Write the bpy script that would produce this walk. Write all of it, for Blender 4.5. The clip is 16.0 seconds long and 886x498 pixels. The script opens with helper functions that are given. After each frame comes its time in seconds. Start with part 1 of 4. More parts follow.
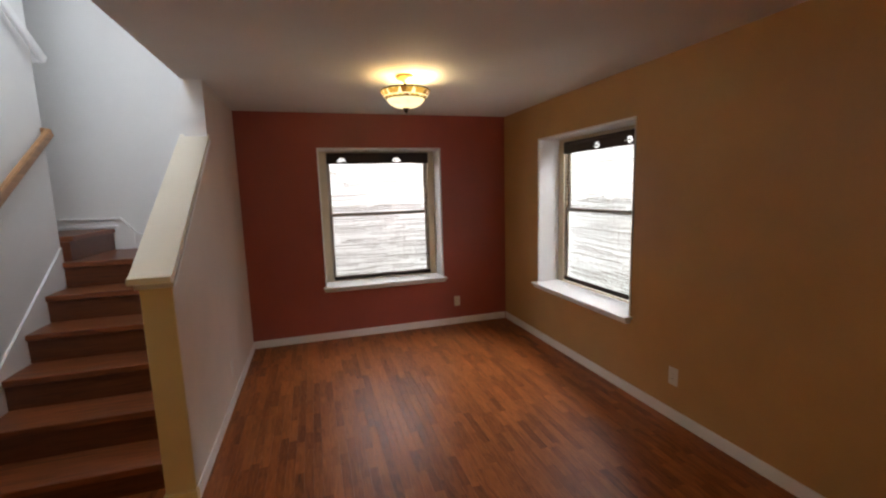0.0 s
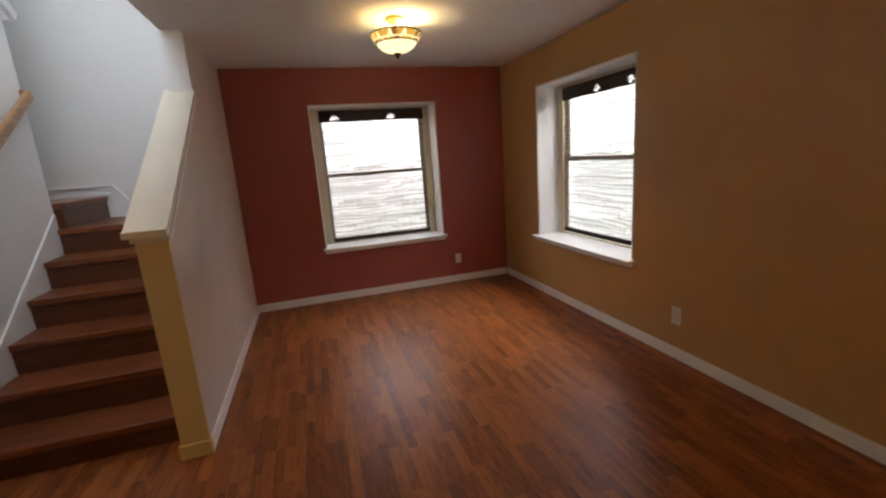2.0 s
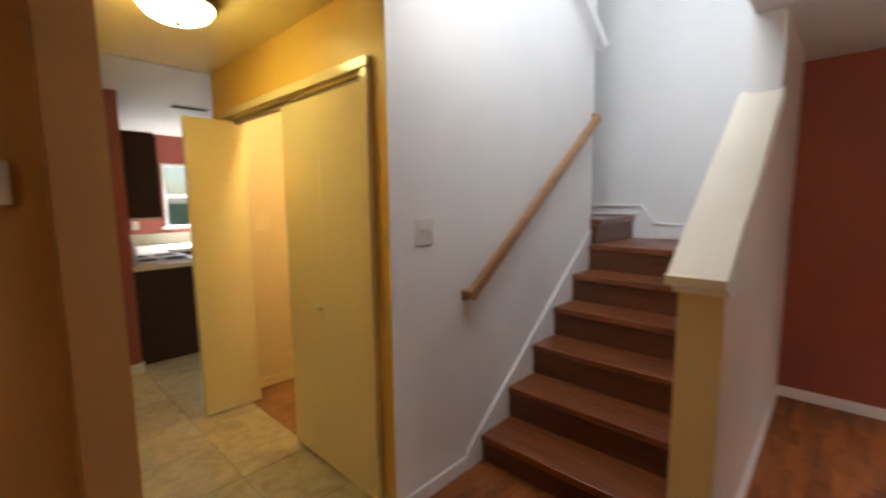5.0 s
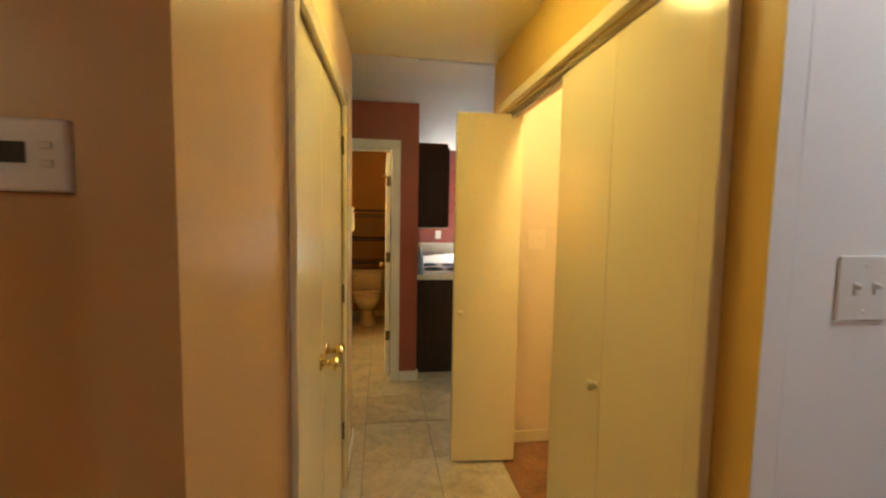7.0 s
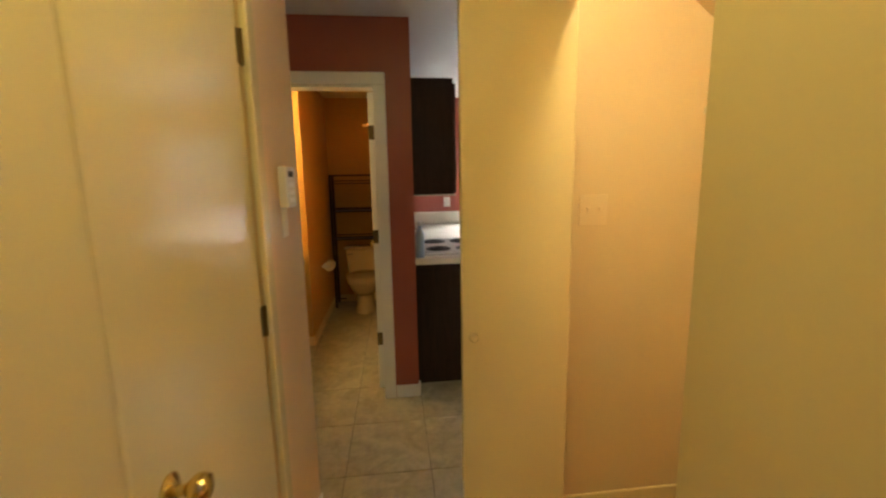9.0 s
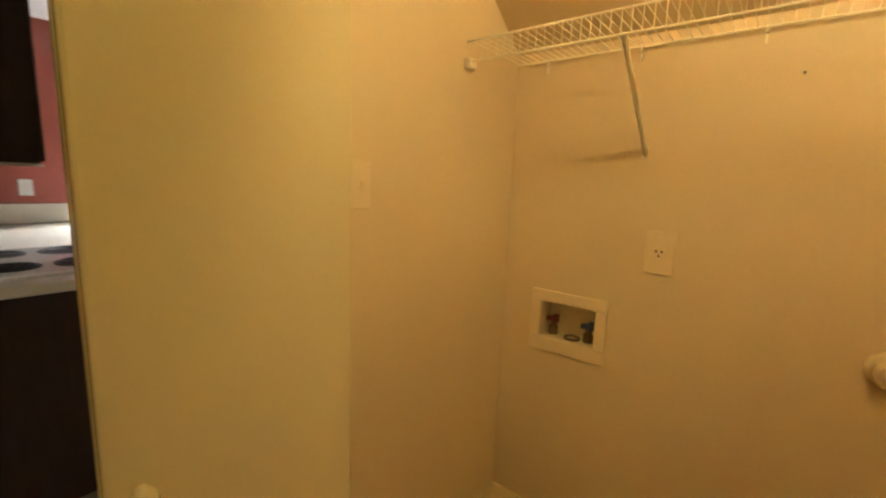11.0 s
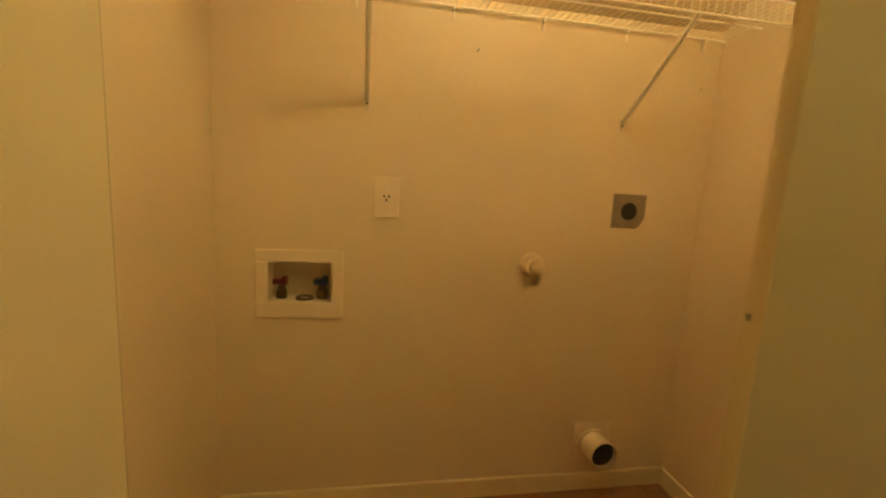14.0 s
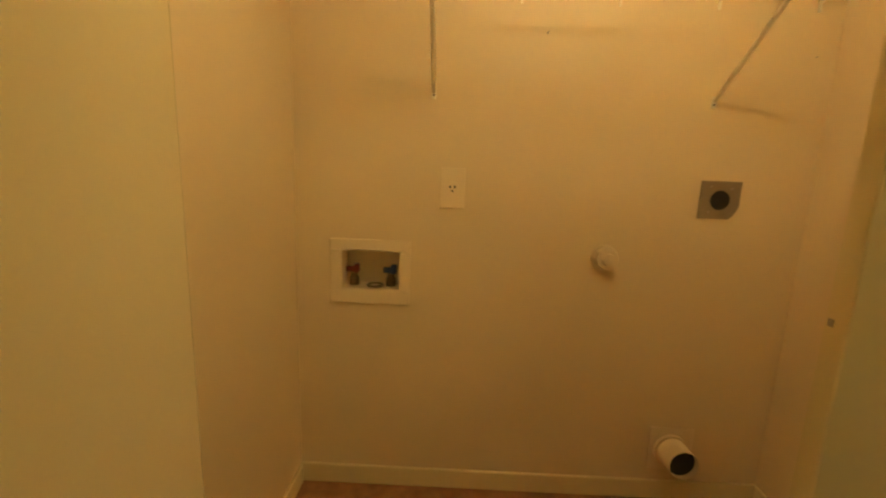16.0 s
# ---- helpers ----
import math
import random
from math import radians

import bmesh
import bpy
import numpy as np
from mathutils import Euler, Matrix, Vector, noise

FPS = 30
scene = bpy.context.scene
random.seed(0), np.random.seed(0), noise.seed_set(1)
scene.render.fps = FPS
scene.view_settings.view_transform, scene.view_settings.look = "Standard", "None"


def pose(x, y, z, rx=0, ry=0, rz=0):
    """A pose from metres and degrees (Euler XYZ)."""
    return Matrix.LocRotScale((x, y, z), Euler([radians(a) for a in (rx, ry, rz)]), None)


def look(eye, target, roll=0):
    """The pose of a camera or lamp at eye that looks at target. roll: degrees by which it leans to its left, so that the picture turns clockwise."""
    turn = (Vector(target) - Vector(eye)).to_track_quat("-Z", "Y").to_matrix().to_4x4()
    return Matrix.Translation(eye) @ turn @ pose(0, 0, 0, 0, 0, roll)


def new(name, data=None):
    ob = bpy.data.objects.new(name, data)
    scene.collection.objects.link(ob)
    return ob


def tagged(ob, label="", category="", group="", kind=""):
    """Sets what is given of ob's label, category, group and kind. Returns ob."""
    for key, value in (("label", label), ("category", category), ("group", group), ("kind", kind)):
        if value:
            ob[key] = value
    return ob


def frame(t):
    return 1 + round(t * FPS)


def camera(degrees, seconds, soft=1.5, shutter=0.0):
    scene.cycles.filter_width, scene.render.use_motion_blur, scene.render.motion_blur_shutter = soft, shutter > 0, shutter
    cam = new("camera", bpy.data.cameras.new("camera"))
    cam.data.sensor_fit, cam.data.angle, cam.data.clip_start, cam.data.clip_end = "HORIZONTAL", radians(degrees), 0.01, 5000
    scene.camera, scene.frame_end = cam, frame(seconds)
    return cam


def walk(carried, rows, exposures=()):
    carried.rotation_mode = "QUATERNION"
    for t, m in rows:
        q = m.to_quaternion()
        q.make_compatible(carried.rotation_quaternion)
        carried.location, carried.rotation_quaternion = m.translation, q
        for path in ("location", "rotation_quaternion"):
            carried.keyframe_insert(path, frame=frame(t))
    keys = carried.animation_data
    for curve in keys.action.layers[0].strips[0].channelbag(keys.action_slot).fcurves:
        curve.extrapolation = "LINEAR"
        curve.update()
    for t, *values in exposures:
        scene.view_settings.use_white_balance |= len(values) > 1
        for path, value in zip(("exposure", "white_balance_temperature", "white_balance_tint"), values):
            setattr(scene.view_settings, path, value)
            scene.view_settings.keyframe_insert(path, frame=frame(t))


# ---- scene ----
cam = camera(92.7, 16.0, soft=2.2, shutter=0.4)
PATH = [
    (0, (0.24, 0.783, 1.616), (0.814, 2.678, 1.337), -1.7),
    (0.5, (0.253, 0.782, 1.572), (0.87, 2.655, 1.242), -2.7),
    (1, (0.255, 0.778, 1.529), (0.877, 2.646, 1.176), -4.1),
    (1.5, (0.259, 0.782, 1.489), (0.879, 2.642, 1.091), -4.4),
    (2, (0.235, 0.8, 1.479), (0.796, 2.672, 1.055), -4.1),
    (2.5, (0.217, 0.827, 1.481), (0.664, 2.733, 1.075), -3.7),
    (3, (0.175, 0.86, 1.488), (0.411, 2.809, 1.105), -2.9),
    (3.5, (0.1, 0.963, 1.498), (0.026, 2.925, 1.118), -1.6),
    (4, (-0.002, 1.164, 1.505), (-0.386, 3.103, 1.203), -0.9),
    (4.5, (-0.095, 1.357, 1.51), (-0.928, 3.158, 1.259), -1.0),
    (5, (-0.193, 1.49, 1.512), (-1.554, 2.937, 1.278), -0.6),
    (5.2, (-0.254, 1.548, 1.516), (-1.777, 2.822, 1.283), -0.4),
    (7.3, (-1.072, 2.004, 1.482), (-3.049, 2.247, 1.298), 0.9),
    (7.5, (-1.159, 2.023, 1.481), (-3.133, 2.255, 1.26), 0.6),
    (8, (-1.421, 2.088, 1.48), (-3.4, 2.239, 1.235), -0.1),
    (8.3, (-1.545, 2.11, 1.486), (-3.524, 2.211, 1.215), 0.2),
    (8.5, (-1.663, 2.137, 1.474), (-3.642, 2.228, 1.202), 0.1),
    (9, (-1.923, 2.171, 1.473), (-3.884, 2.389, 1.148), -1.0),
    (9.5, (-2.153, 2.232, 1.488), (-4.075, 2.715, 1.216), -1.4),
    (9.8, (-2.236, 2.265, 1.488), (-4.094, 2.977, 1.289), -0.6),
    (10, (-2.306, 2.283, 1.499), (-4.092, 3.156, 1.275), 0.1),
    (10.2, (-2.393, 2.307, 1.471), (-4.086, 3.343, 1.219), 0.5),
    (12.3, (-2.948, 2.213, 1.285), (-3.366, 4.144, 0.975), 4.4),
    (12.5, (-2.958, 2.224, 1.274), (-3.264, 4.177, 0.969), 4.6),
    (13, (-2.995, 2.248, 1.244), (-3.091, 4.22, 0.922), 5.1),
    (13.5, (-3.006, 2.261, 1.235), (-2.902, 4.23, 0.9), 4.3),
    (14, (-3.041, 2.272, 1.211), (-2.694, 4.219, 0.916), 3.3),
    (14.5, (-3.066, 2.267, 1.19), (-2.585, 4.185, 0.892), 2.7),
    (15, (-3.067, 2.264, 1.185), (-2.601, 4.186, 0.886), 1.7),
    (15.5, (-3.028, 2.262, 1.191), (-2.799, 4.224, 0.88), 1.8),
    (16, (-2.985, 2.267, 1.214), (-3.019, 4.235, 0.856), 2.2),
]
walk(cam, [(t, look(eye, target, roll)) for t, eye, target, roll in PATH],
     exposures=[(0.0, 0.15), (2.5, 0.1), (3.5, 0.08), (4.5, 0.38), (5.2, 0.65), (7.5, 0.82), (8.5, 0.47), (9.5, 0.27), (10.2, 0.1), (12.3, -0.1), (16.0, -0.15)])

# ---- world and large lights ----
world = bpy.data.worlds.new("sky")
scene.world = world
world.use_nodes = True
wn = world.node_tree.nodes
sky = wn.new("ShaderNodeTexSky")
sky.sky_type, sky.sun_disc, sky.sun_elevation, sky.sun_rotation = "NISHITA", False, radians(40), radians(60)
world.node_tree.links.new(sky.outputs[0], wn["Background"].inputs[0])
wn["Background"].inputs[1].default_value = 0.12

sun = new("sun", bpy.data.lights.new("sun", "SUN"))
sun.data.energy, sun.data.angle, sun.data.color = 0.8, radians(15), (1, 0.95, 0.88)
sun.matrix_world = look((20, 12, 25), (0, 0, 0))


def window_light(name, eye, target, w, h, watts, color):
    lamp = new(name, bpy.data.lights.new(name, "AREA"))
    lamp.data.shape, lamp.data.size, lamp.data.size_y = "RECTANGLE", w, h
    lamp.data.energy, lamp.data.color = watts, color
    lamp.matrix_world = look(eye, target)
    return lamp


DAY = (0.88, 0.94, 1.0)
SKY = (0.95, 0.97, 1.0)
window_light("north_window_light", (0.98, 6.75, 2.98), (0.98, 4.9, 1.1), 2.2, 1.0, 95, SKY)
window_light("east_window_light", (3.75, 4.03, 2.98), (1.9, 4.03, 1.1), 2.2, 1.0, 125, SKY)
# Two lamps added in made-up upstairs openings to brighten the stairwell walls.
window_light("landing_added_daylight", (-1.1, 2.52, 3.75), (-1.1, 6.0, 2.6), 0.9, 1.3, 26, DAY)
window_light("upper_added_daylight", (-0.44, 3.45, 3.95), (-1.63, 3.2, 1.5), 1.1, 1.2, 20, DAY)
window_light("kitchen_window_light", (-7.85, 3.6, 2.75), (-6.3, 3.6, 0.9), 1.4, 0.9, 700, DAY)

# ---- materials ----
def nodes_of(m):
    m.use_nodes = True
    return m.node_tree.nodes, m.node_tree.links, m.node_tree.nodes["Principled BSDF"]


def paint(name, color, rough=0.5, vary=0.12, scale=3.0, bump=0.12, fine=180.0, metal=0.0, emit=0.0, coat=0.0, per_piece=0.0):
    """A surface with broad stains and fine grain."""
    m = bpy.data.materials.new(name)
    n, l, b = nodes_of(m)
    co = n.new("ShaderNodeTexCoord")
    broad, grain = n.new("ShaderNodeTexNoise"), n.new("ShaderNodeTexNoise")
    broad.inputs["Scale"].default_value, broad.inputs["Detail"].default_value = scale, 5
    grain.inputs["Scale"].default_value, grain.inputs["Detail"].default_value = fine, 3
    for t in (broad, grain):
        l.new(co.outputs["Object"], t.inputs["Vector"])
    add = n.new("ShaderNodeMath")
    add.operation = "MULTIPLY_ADD"
    l.new(grain.outputs["Fac"], add.inputs[0])
    add.inputs[1].default_value = 0.25
    l.new(broad.outputs["Fac"], add.inputs[2])
    value = add.outputs[0]
    if per_piece:
        info, geo = n.new("ShaderNodeObjectInfo"), n.new("ShaderNodeNewGeometry")
        s1, s2 = n.new("ShaderNodeMath"), n.new("ShaderNodeMath")
        l.new(info.outputs["Random"], s1.inputs[0])
        l.new(geo.outputs["Random Per Island"], s1.inputs[1])
        s2.operation = "MULTIPLY_ADD"
        l.new(s1.outputs[0], s2.inputs[0])
        s2.inputs[1].default_value = per_piece
        l.new(value, s2.inputs[2])
        value = s2.outputs[0]
    ramp = n.new("ShaderNodeMapRange")
    l.new(value, ramp.inputs["Value"])
    ramp.inputs["From Min"].default_value, ramp.inputs["From Max"].default_value = 0.15, 1.1 + per_piece
    mix = n.new("ShaderNodeMix")
    mix.data_type = "RGBA"
    l.new(ramp.outputs[0], mix.inputs["Factor"])
    mix.inputs[6].default_value = (*[c * (1 - vary) for c in color], 1)
    mix.inputs[7].default_value = (*[min(1, c * (1 + vary)) for c in color], 1)
    l.new(mix.outputs[2], b.inputs["Base Color"])
    rr = n.new("ShaderNodeMapRange")
    l.new(broad.outputs["Fac"], rr.inputs["Value"])
    rr.inputs["To Min"].default_value, rr.inputs["To Max"].default_value = max(0.03, rough - 0.05), min(1, rough + 0.05)
    l.new(rr.outputs[0], b.inputs["Roughness"])
    b.inputs["Metallic"].default_value, b.inputs["Coat Weight"].default_value = metal, coat
    if bump:
        bp = n.new("ShaderNodeBump")
        bp.inputs["Strength"].default_value, bp.inputs["Distance"].default_value = bump, 0.004
        l.new(grain.outputs["Fac"], bp.inputs["Height"])
        l.new(bp.outputs[0], b.inputs["Normal"])
    if emit:
        b.inputs["Emission Color"].default_value, b.inputs["Emission Strength"].default_value = (*color, 1), emit
    return m


def wood(name, dark, light, rough=0.35, along=(14, 1.2, 14), per_piece=0.9, coat=0.15, gloss=0.5):
    """Stained wood with grain along one axis and a tone of its own for each strip."""
    m = bpy.data.materials.new(name)
    n, l, b = nodes_of(m)
    co, mp = n.new("ShaderNodeTexCoord"), n.new("ShaderNodeMapping")
    info, geo, off = n.new("ShaderNodeObjectInfo"), n.new("ShaderNodeNewGeometry"), n.new("ShaderNodeMath")
    l.new(info.outputs["Random"], off.inputs[0])
    l.new(geo.outputs["Random Per Island"], off.inputs[1])
    comb = n.new("ShaderNodeCombineXYZ")
    sc = n.new("ShaderNodeMath")
    sc.operation, sc.inputs[1].default_value = "MULTIPLY", 37.0
    l.new(off.outputs[0], sc.inputs[0])
    for i in range(3):
        l.new(sc.outputs[0], comb.inputs[i])
    l.new(co.outputs["Object"], mp.inputs["Vector"])
    mp.inputs["Scale"].default_value = along
    l.new(comb.outputs[0], mp.inputs["Location"])
    grain = n.new("ShaderNodeTexNoise")
    grain.inputs["Scale"].default_value, grain.inputs["Detail"].default_value, grain.inputs["Distortion"].default_value = 2.6, 8, 1.2
    l.new(mp.outputs[0], grain.inputs["Vector"])
    fr = n.new("ShaderNodeMath")
    fr.operation = "FRACT"
    l.new(off.outputs[0], fr.inputs[0])
    ma = n.new("ShaderNodeMath")
    ma.operation = "MULTIPLY_ADD"
    l.new(fr.outputs[0], ma.inputs[0])
    ma.inputs[1].default_value = per_piece * 0.5
    l.new(grain.outputs["Fac"], ma.inputs[2])
    mr = n.new("ShaderNodeMapRange")
    l.new(ma.outputs[0], mr.inputs["Value"])
    mr.inputs["From Min"].default_value, mr.inputs["From Max"].default_value = 0.3, 0.72 + per_piece * 0.45
    mix = n.new("ShaderNodeMix")
    mix.data_type = "RGBA"
    l.new(mr.outputs[0], mix.inputs["Factor"])
    mix.inputs[6].default_value, mix.inputs[7].default_value = (*dark, 1), (*light, 1)
    l.new(mix.outputs[2], b.inputs["Base Color"])
    b.inputs["Specular IOR Level"].default_value = gloss
    b.inputs["Roughness"].default_value, b.inputs["Coat Weight"].default_value, b.inputs["Coat Roughness"].default_value = rough, coat, 0.3
    bp = n.new("ShaderNodeBump")
    bp.inputs["Strength"].default_value, bp.inputs["Distance"].default_value = 0.06, 0.002
    l.new(grain.outputs["Fac"], bp.inputs["Height"])
    l.new(bp.outputs[0], b.inputs["Normal"])
    return m


def stone_tile(name, a, c):
    """Glazed floor tile, clouded and veined."""
    m = bpy.data.materials.new(name)
    n, l, b = nodes_of(m)
    co, info = n.new("ShaderNodeTexCoord"), n.new("ShaderNodeObjectInfo")
    vm = n.new("ShaderNodeVectorMath")
    vm.operation = "MULTIPLY_ADD"
    l.new(info.outputs["Random"], vm.inputs[0])
    vm.inputs[1].default_value = (9, 7, 5)
    l.new(co.outputs["Object"], vm.inputs[2])
    cloud, vein = n.new("ShaderNodeTexNoise"), n.new("ShaderNodeTexNoise")
    cloud.inputs["Scale"].default_value, cloud.inputs["Detail"].default_value, cloud.inputs["Distortion"].default_value = 5, 9, 1.5
    vein.inputs["Scale"].default_value, vein.inputs["Detail"].default_value = 28, 6
    for t in (cloud, vein):
        l.new(vm.outputs[0], t.inputs["Vector"])
    ma = n.new("ShaderNodeMath")
    ma.operation = "MULTIPLY_ADD"
    l.new(vein.outputs["Fac"], ma.inputs[0])
    ma.inputs[1].default_value = 0.5
    l.new(cloud.outputs["Fac"], ma.inputs[2])
    mr = n.new("ShaderNodeMapRange")
    l.new(ma.outputs[0], mr.inputs["Value"])
    mr.inputs["From Min"].default_value, mr.inputs["From Max"].default_value = 0.5, 1.0
    mix = n.new("ShaderNodeMix")
    mix.data_type = "RGBA"
    l.new(mr.outputs[0], mix.inputs["Factor"])
    mix.inputs[6].default_value, mix.inputs[7].default_value = (*a, 1), (*c, 1)
    l.new(mix.outputs[2], b.inputs["Base Color"])
    b.inputs["Roughness"].default_value = 0.42
    bp = n.new("ShaderNodeBump")
    bp.inputs["Strength"].default_value, bp.inputs["Distance"].default_value = 0.15, 0.003
    l.new(ma.outputs[0], bp.inputs["Height"])
    l.new(bp.outputs[0], b.inputs["Normal"])
    return m


def glowing(name, color, strength, second=None, scale=12.0):
    """A mottled glow, for lit lamp glass and for the backdrops outside the windows."""
    m = bpy.data.materials.new(name)
    n, l, b = nodes_of(m)
    tex = n.new("ShaderNodeTexNoise")
    tex.inputs["Scale"].default_value = scale
    mix = n.new("ShaderNodeMix")
    mix.data_type = "RGBA"
    l.new(tex.outputs["Fac"], mix.inputs["Factor"])
    mix.inputs[6].default_value, mix.inputs[7].default_value = (*color, 1), (*(second or color), 1)
    l.new(mix.outputs[2], b.inputs["Base Color"])
    l.new(mix.outputs[2], b.inputs["Emission Color"])
    b.inputs["Emission Strength"].default_value, b.inputs["Roughness"].default_value = strength, 0.25
    return m


def clear_glass(name):
    m = bpy.data.materials.new(name)
    n, l, b = nodes_of(m)
    b.inputs["Transmission Weight"].default_value, b.inputs["Roughness"].default_value, b.inputs["IOR"].default_value = 1, 0.02, 1.1
    return m


WARM = (1.0, 0.78, 0.42)
M_RED = paint("brick_red_wall_paint", (0.35, 0.088, 0.064), 0.42)
M_TAN = paint("tan_wall_paint", (0.53, 0.31, 0.122), 0.34)
M_PALE = paint("pale_beige_wall_paint", (0.70, 0.61, 0.54), 0.30)
M_WHITE = paint("white_wall_paint", (0.80, 0.79, 0.78), 0.55, 0.05)
M_TRIM = paint("white_gloss_trim_paint", (0.86, 0.85, 0.85), 0.3, 0.05, bump=0.04)
M_CAP = paint("ivory_cap_paint", (0.80, 0.74, 0.62), 0.32, 0.06, bump=0.05)
M_CREAM = paint("cream_trim_paint", (0.70, 0.56, 0.32), 0.4, 0.06, bump=0.05)
M_DOOR = paint("cream_door_paint", (0.74, 0.64, 0.40), 0.17, 0.05, scale=1.5, bump=0.05)
M_GOLD = paint("mustard_yellow_wall_paint", (0.66, 0.43, 0.10), 0.42)
M_HALLW = paint("peach_tan_wall_paint", (0.66, 0.46, 0.24), 0.42)
M_CLOSET = paint("closet_cream_wall_paint", (0.71, 0.585, 0.385), 0.5, 0.06)
M_CEIL = paint("ceiling_paint", (0.74, 0.72, 0.70), 0.8, 0.05, bump=0.2, fine=90)
M_HCEIL = paint("cream_ceiling_paint", (0.78, 0.66, 0.34), 0.7, 0.05, bump=0.2, fine=90)
M_BATH = paint("burnt_orange_wall_paint", (0.56, 0.30, 0.07), 0.4)
M_GROUT = paint("grey_grout", (0.22, 0.2, 0.17), 0.9)
M_TILE = stone_tile("grey_beige_floor_tile", (0.32, 0.28, 0.205), (0.53, 0.47, 0.355))
M_VINYL_FL = stone_tile("red_tan_vinyl", (0.17, 0.075, 0.036), (0.33, 0.165, 0.08))
M_OAK = wood("red_brown_laminate", (0.095, 0.024, 0.008), (0.45, 0.145, 0.040), rough=0.36, along=(20, 2.6, 20), per_piece=0.85, coat=0.0, gloss=0.25)
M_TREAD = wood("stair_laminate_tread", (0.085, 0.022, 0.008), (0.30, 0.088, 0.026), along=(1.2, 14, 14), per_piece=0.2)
# Tread laminate again, darkened to put the risers' shade into the colour.
M_RISER = wood("stair_laminate_darkened", (0.065, 0.018, 0.007), (0.17, 0.052, 0.018), along=(1.2, 14, 14), per_piece=0.2)
M_GAP = paint("dark_floor_joint", (0.035, 0.012, 0.006), 0.8)
M_RAIL = wood("varnished_oak_rail", (0.25, 0.115, 0.04), (0.46, 0.24, 0.10), along=(14, 1.2, 14), per_piece=0.0, coat=0.4)
M_DARKWOOD = wood("espresso_cabinet", (0.020, 0.007, 0.003), (0.042, 0.015, 0.007), rough=0.8, along=(12, 12, 1.2), per_piece=0.1, coat=0.0)
M_PLASTIC = paint("white_plastic", (0.72, 0.70, 0.66), 0.35, 0.03, bump=0)
M_IVORY = paint("ivory_plastic", (0.75, 0.63, 0.44), 0.35, 0.03, bump=0)
M_SLOT = paint("dark_slot", (0.02, 0.018, 0.015), 0.6, bump=0)
M_BRASS = paint("polished_brass", (0.72, 0.58, 0.26), 0.16, 0.06, metal=1.0, bump=0)
M_HINGE = paint("worn_brass_hinge", (0.13, 0.09, 0.045), 0.4, 0.15, metal=0.6, bump=0)
M_STEEL = paint("galvanised_steel", (0.34, 0.31, 0.27), 0.5, 0.15, metal=0.35)
M_PLATE = paint("tarnished_cover_plate", (0.24, 0.20, 0.15), 0.5, 0.25, scale=20)
M_BRONZE = paint("oiled_bronze", (0.05, 0.032, 0.02), 0.4, 0.2, metal=0.8, bump=0)
M_PORC = paint("bone_porcelain", (0.72, 0.62, 0.44), 0.12, 0.03, bump=0, coat=0.5)
M_ENAMEL = paint("white_enamel", (0.8, 0.79, 0.74), 0.18, 0.03, bump=0)
M_COIL = paint("black_burner_coil", (0.02, 0.02, 0.02), 0.5, bump=0)
M_LAMINATE = paint("cream_counter_laminate", (0.76, 0.70, 0.58), 0.3, 0.05, bump=0.03)
M_REED = paint("bamboo_reed", (0.13, 0.095, 0.07), 0.6, 0.5, per_piece=0.8, bump=0)
rn, rl, rb = nodes_of(M_REED)
thin, blend = rn.new("ShaderNodeBsdfTranslucent"), rn.new("ShaderNodeMixShader")
thin.inputs[0].default_value, blend.inputs[0].default_value = (0.4, 0.33, 0.25, 1), 0.12
rl.new(rb.outputs[0], blend.inputs[1]), rl.new(thin.outputs[0], blend.inputs[2])
rl.new(blend.outputs[0], rn["Material Output"].inputs["Surface"])
M_VALANCE = paint("dark_brown_woven_valance", (0.035, 0.02, 0.016), 0.8, 0.3, bump=0.3)
M_SASH = paint("bronze_window_sash", (0.50, 0.45, 0.40), 0.4, 0.1, bump=0)
M_VINYL = paint("cream_window_jamb", (0.70, 0.62, 0.46), 0.4, 0.05, bump=0)
M_GLASS = clear_glass("window_glass")
M_PAPER = paint("tissue_paper", (0.8, 0.74, 0.62), 0.9, 0.04)
M_RED_V = paint("red_valve_handle", (0.13, 0.015, 0.015), 0.4, bump=0)
M_BLUE_V = paint("blue_valve_handle", (0.012, 0.03, 0.08), 0.4, bump=0)
M_WIRE = paint("white_vinyl_wire", (0.86, 0.80, 0.66), 0.35, 0.03, bump=0)
M_GRASS = paint("lawn", (0.07, 0.11, 0.03), 0.9, 0.4, scale=0.8)
# Outdoor panels glow on their own, ground too, in place of daylight falling there.
M_FIELD = glowing("glowing_field_backdrop", (0.58, 0.60, 0.58), 0.78, (1.0, 1.0, 1.0), 3.2)
M_OUT = glowing("glowing_overcast_backdrop", (1.0, 0.99, 0.97), 1.2, (0.93, 0.95, 0.93), 0.5)


# ---- mesh helpers ----
def bx(bm, lo, hi, bev=0.0, seg=1):
    vs = bmesh.ops.create_cube(bm, size=1)["verts"]
    for v in vs:
        v.co = [lo[i] + (hi[i] - lo[i]) * (v.co[i] + 0.5) for i in range(3)]
    if bev:
        es = list({e for v in vs for e in v.link_edges})
        bmesh.ops.bevel(bm, geom=es, offset=bev, segments=seg, affect="EDGES", profile=0.5)
    return bm


def box(lo, hi, bev=0.0, seg=1):
    return bx(bmesh.new(), lo, hi, bev, seg)


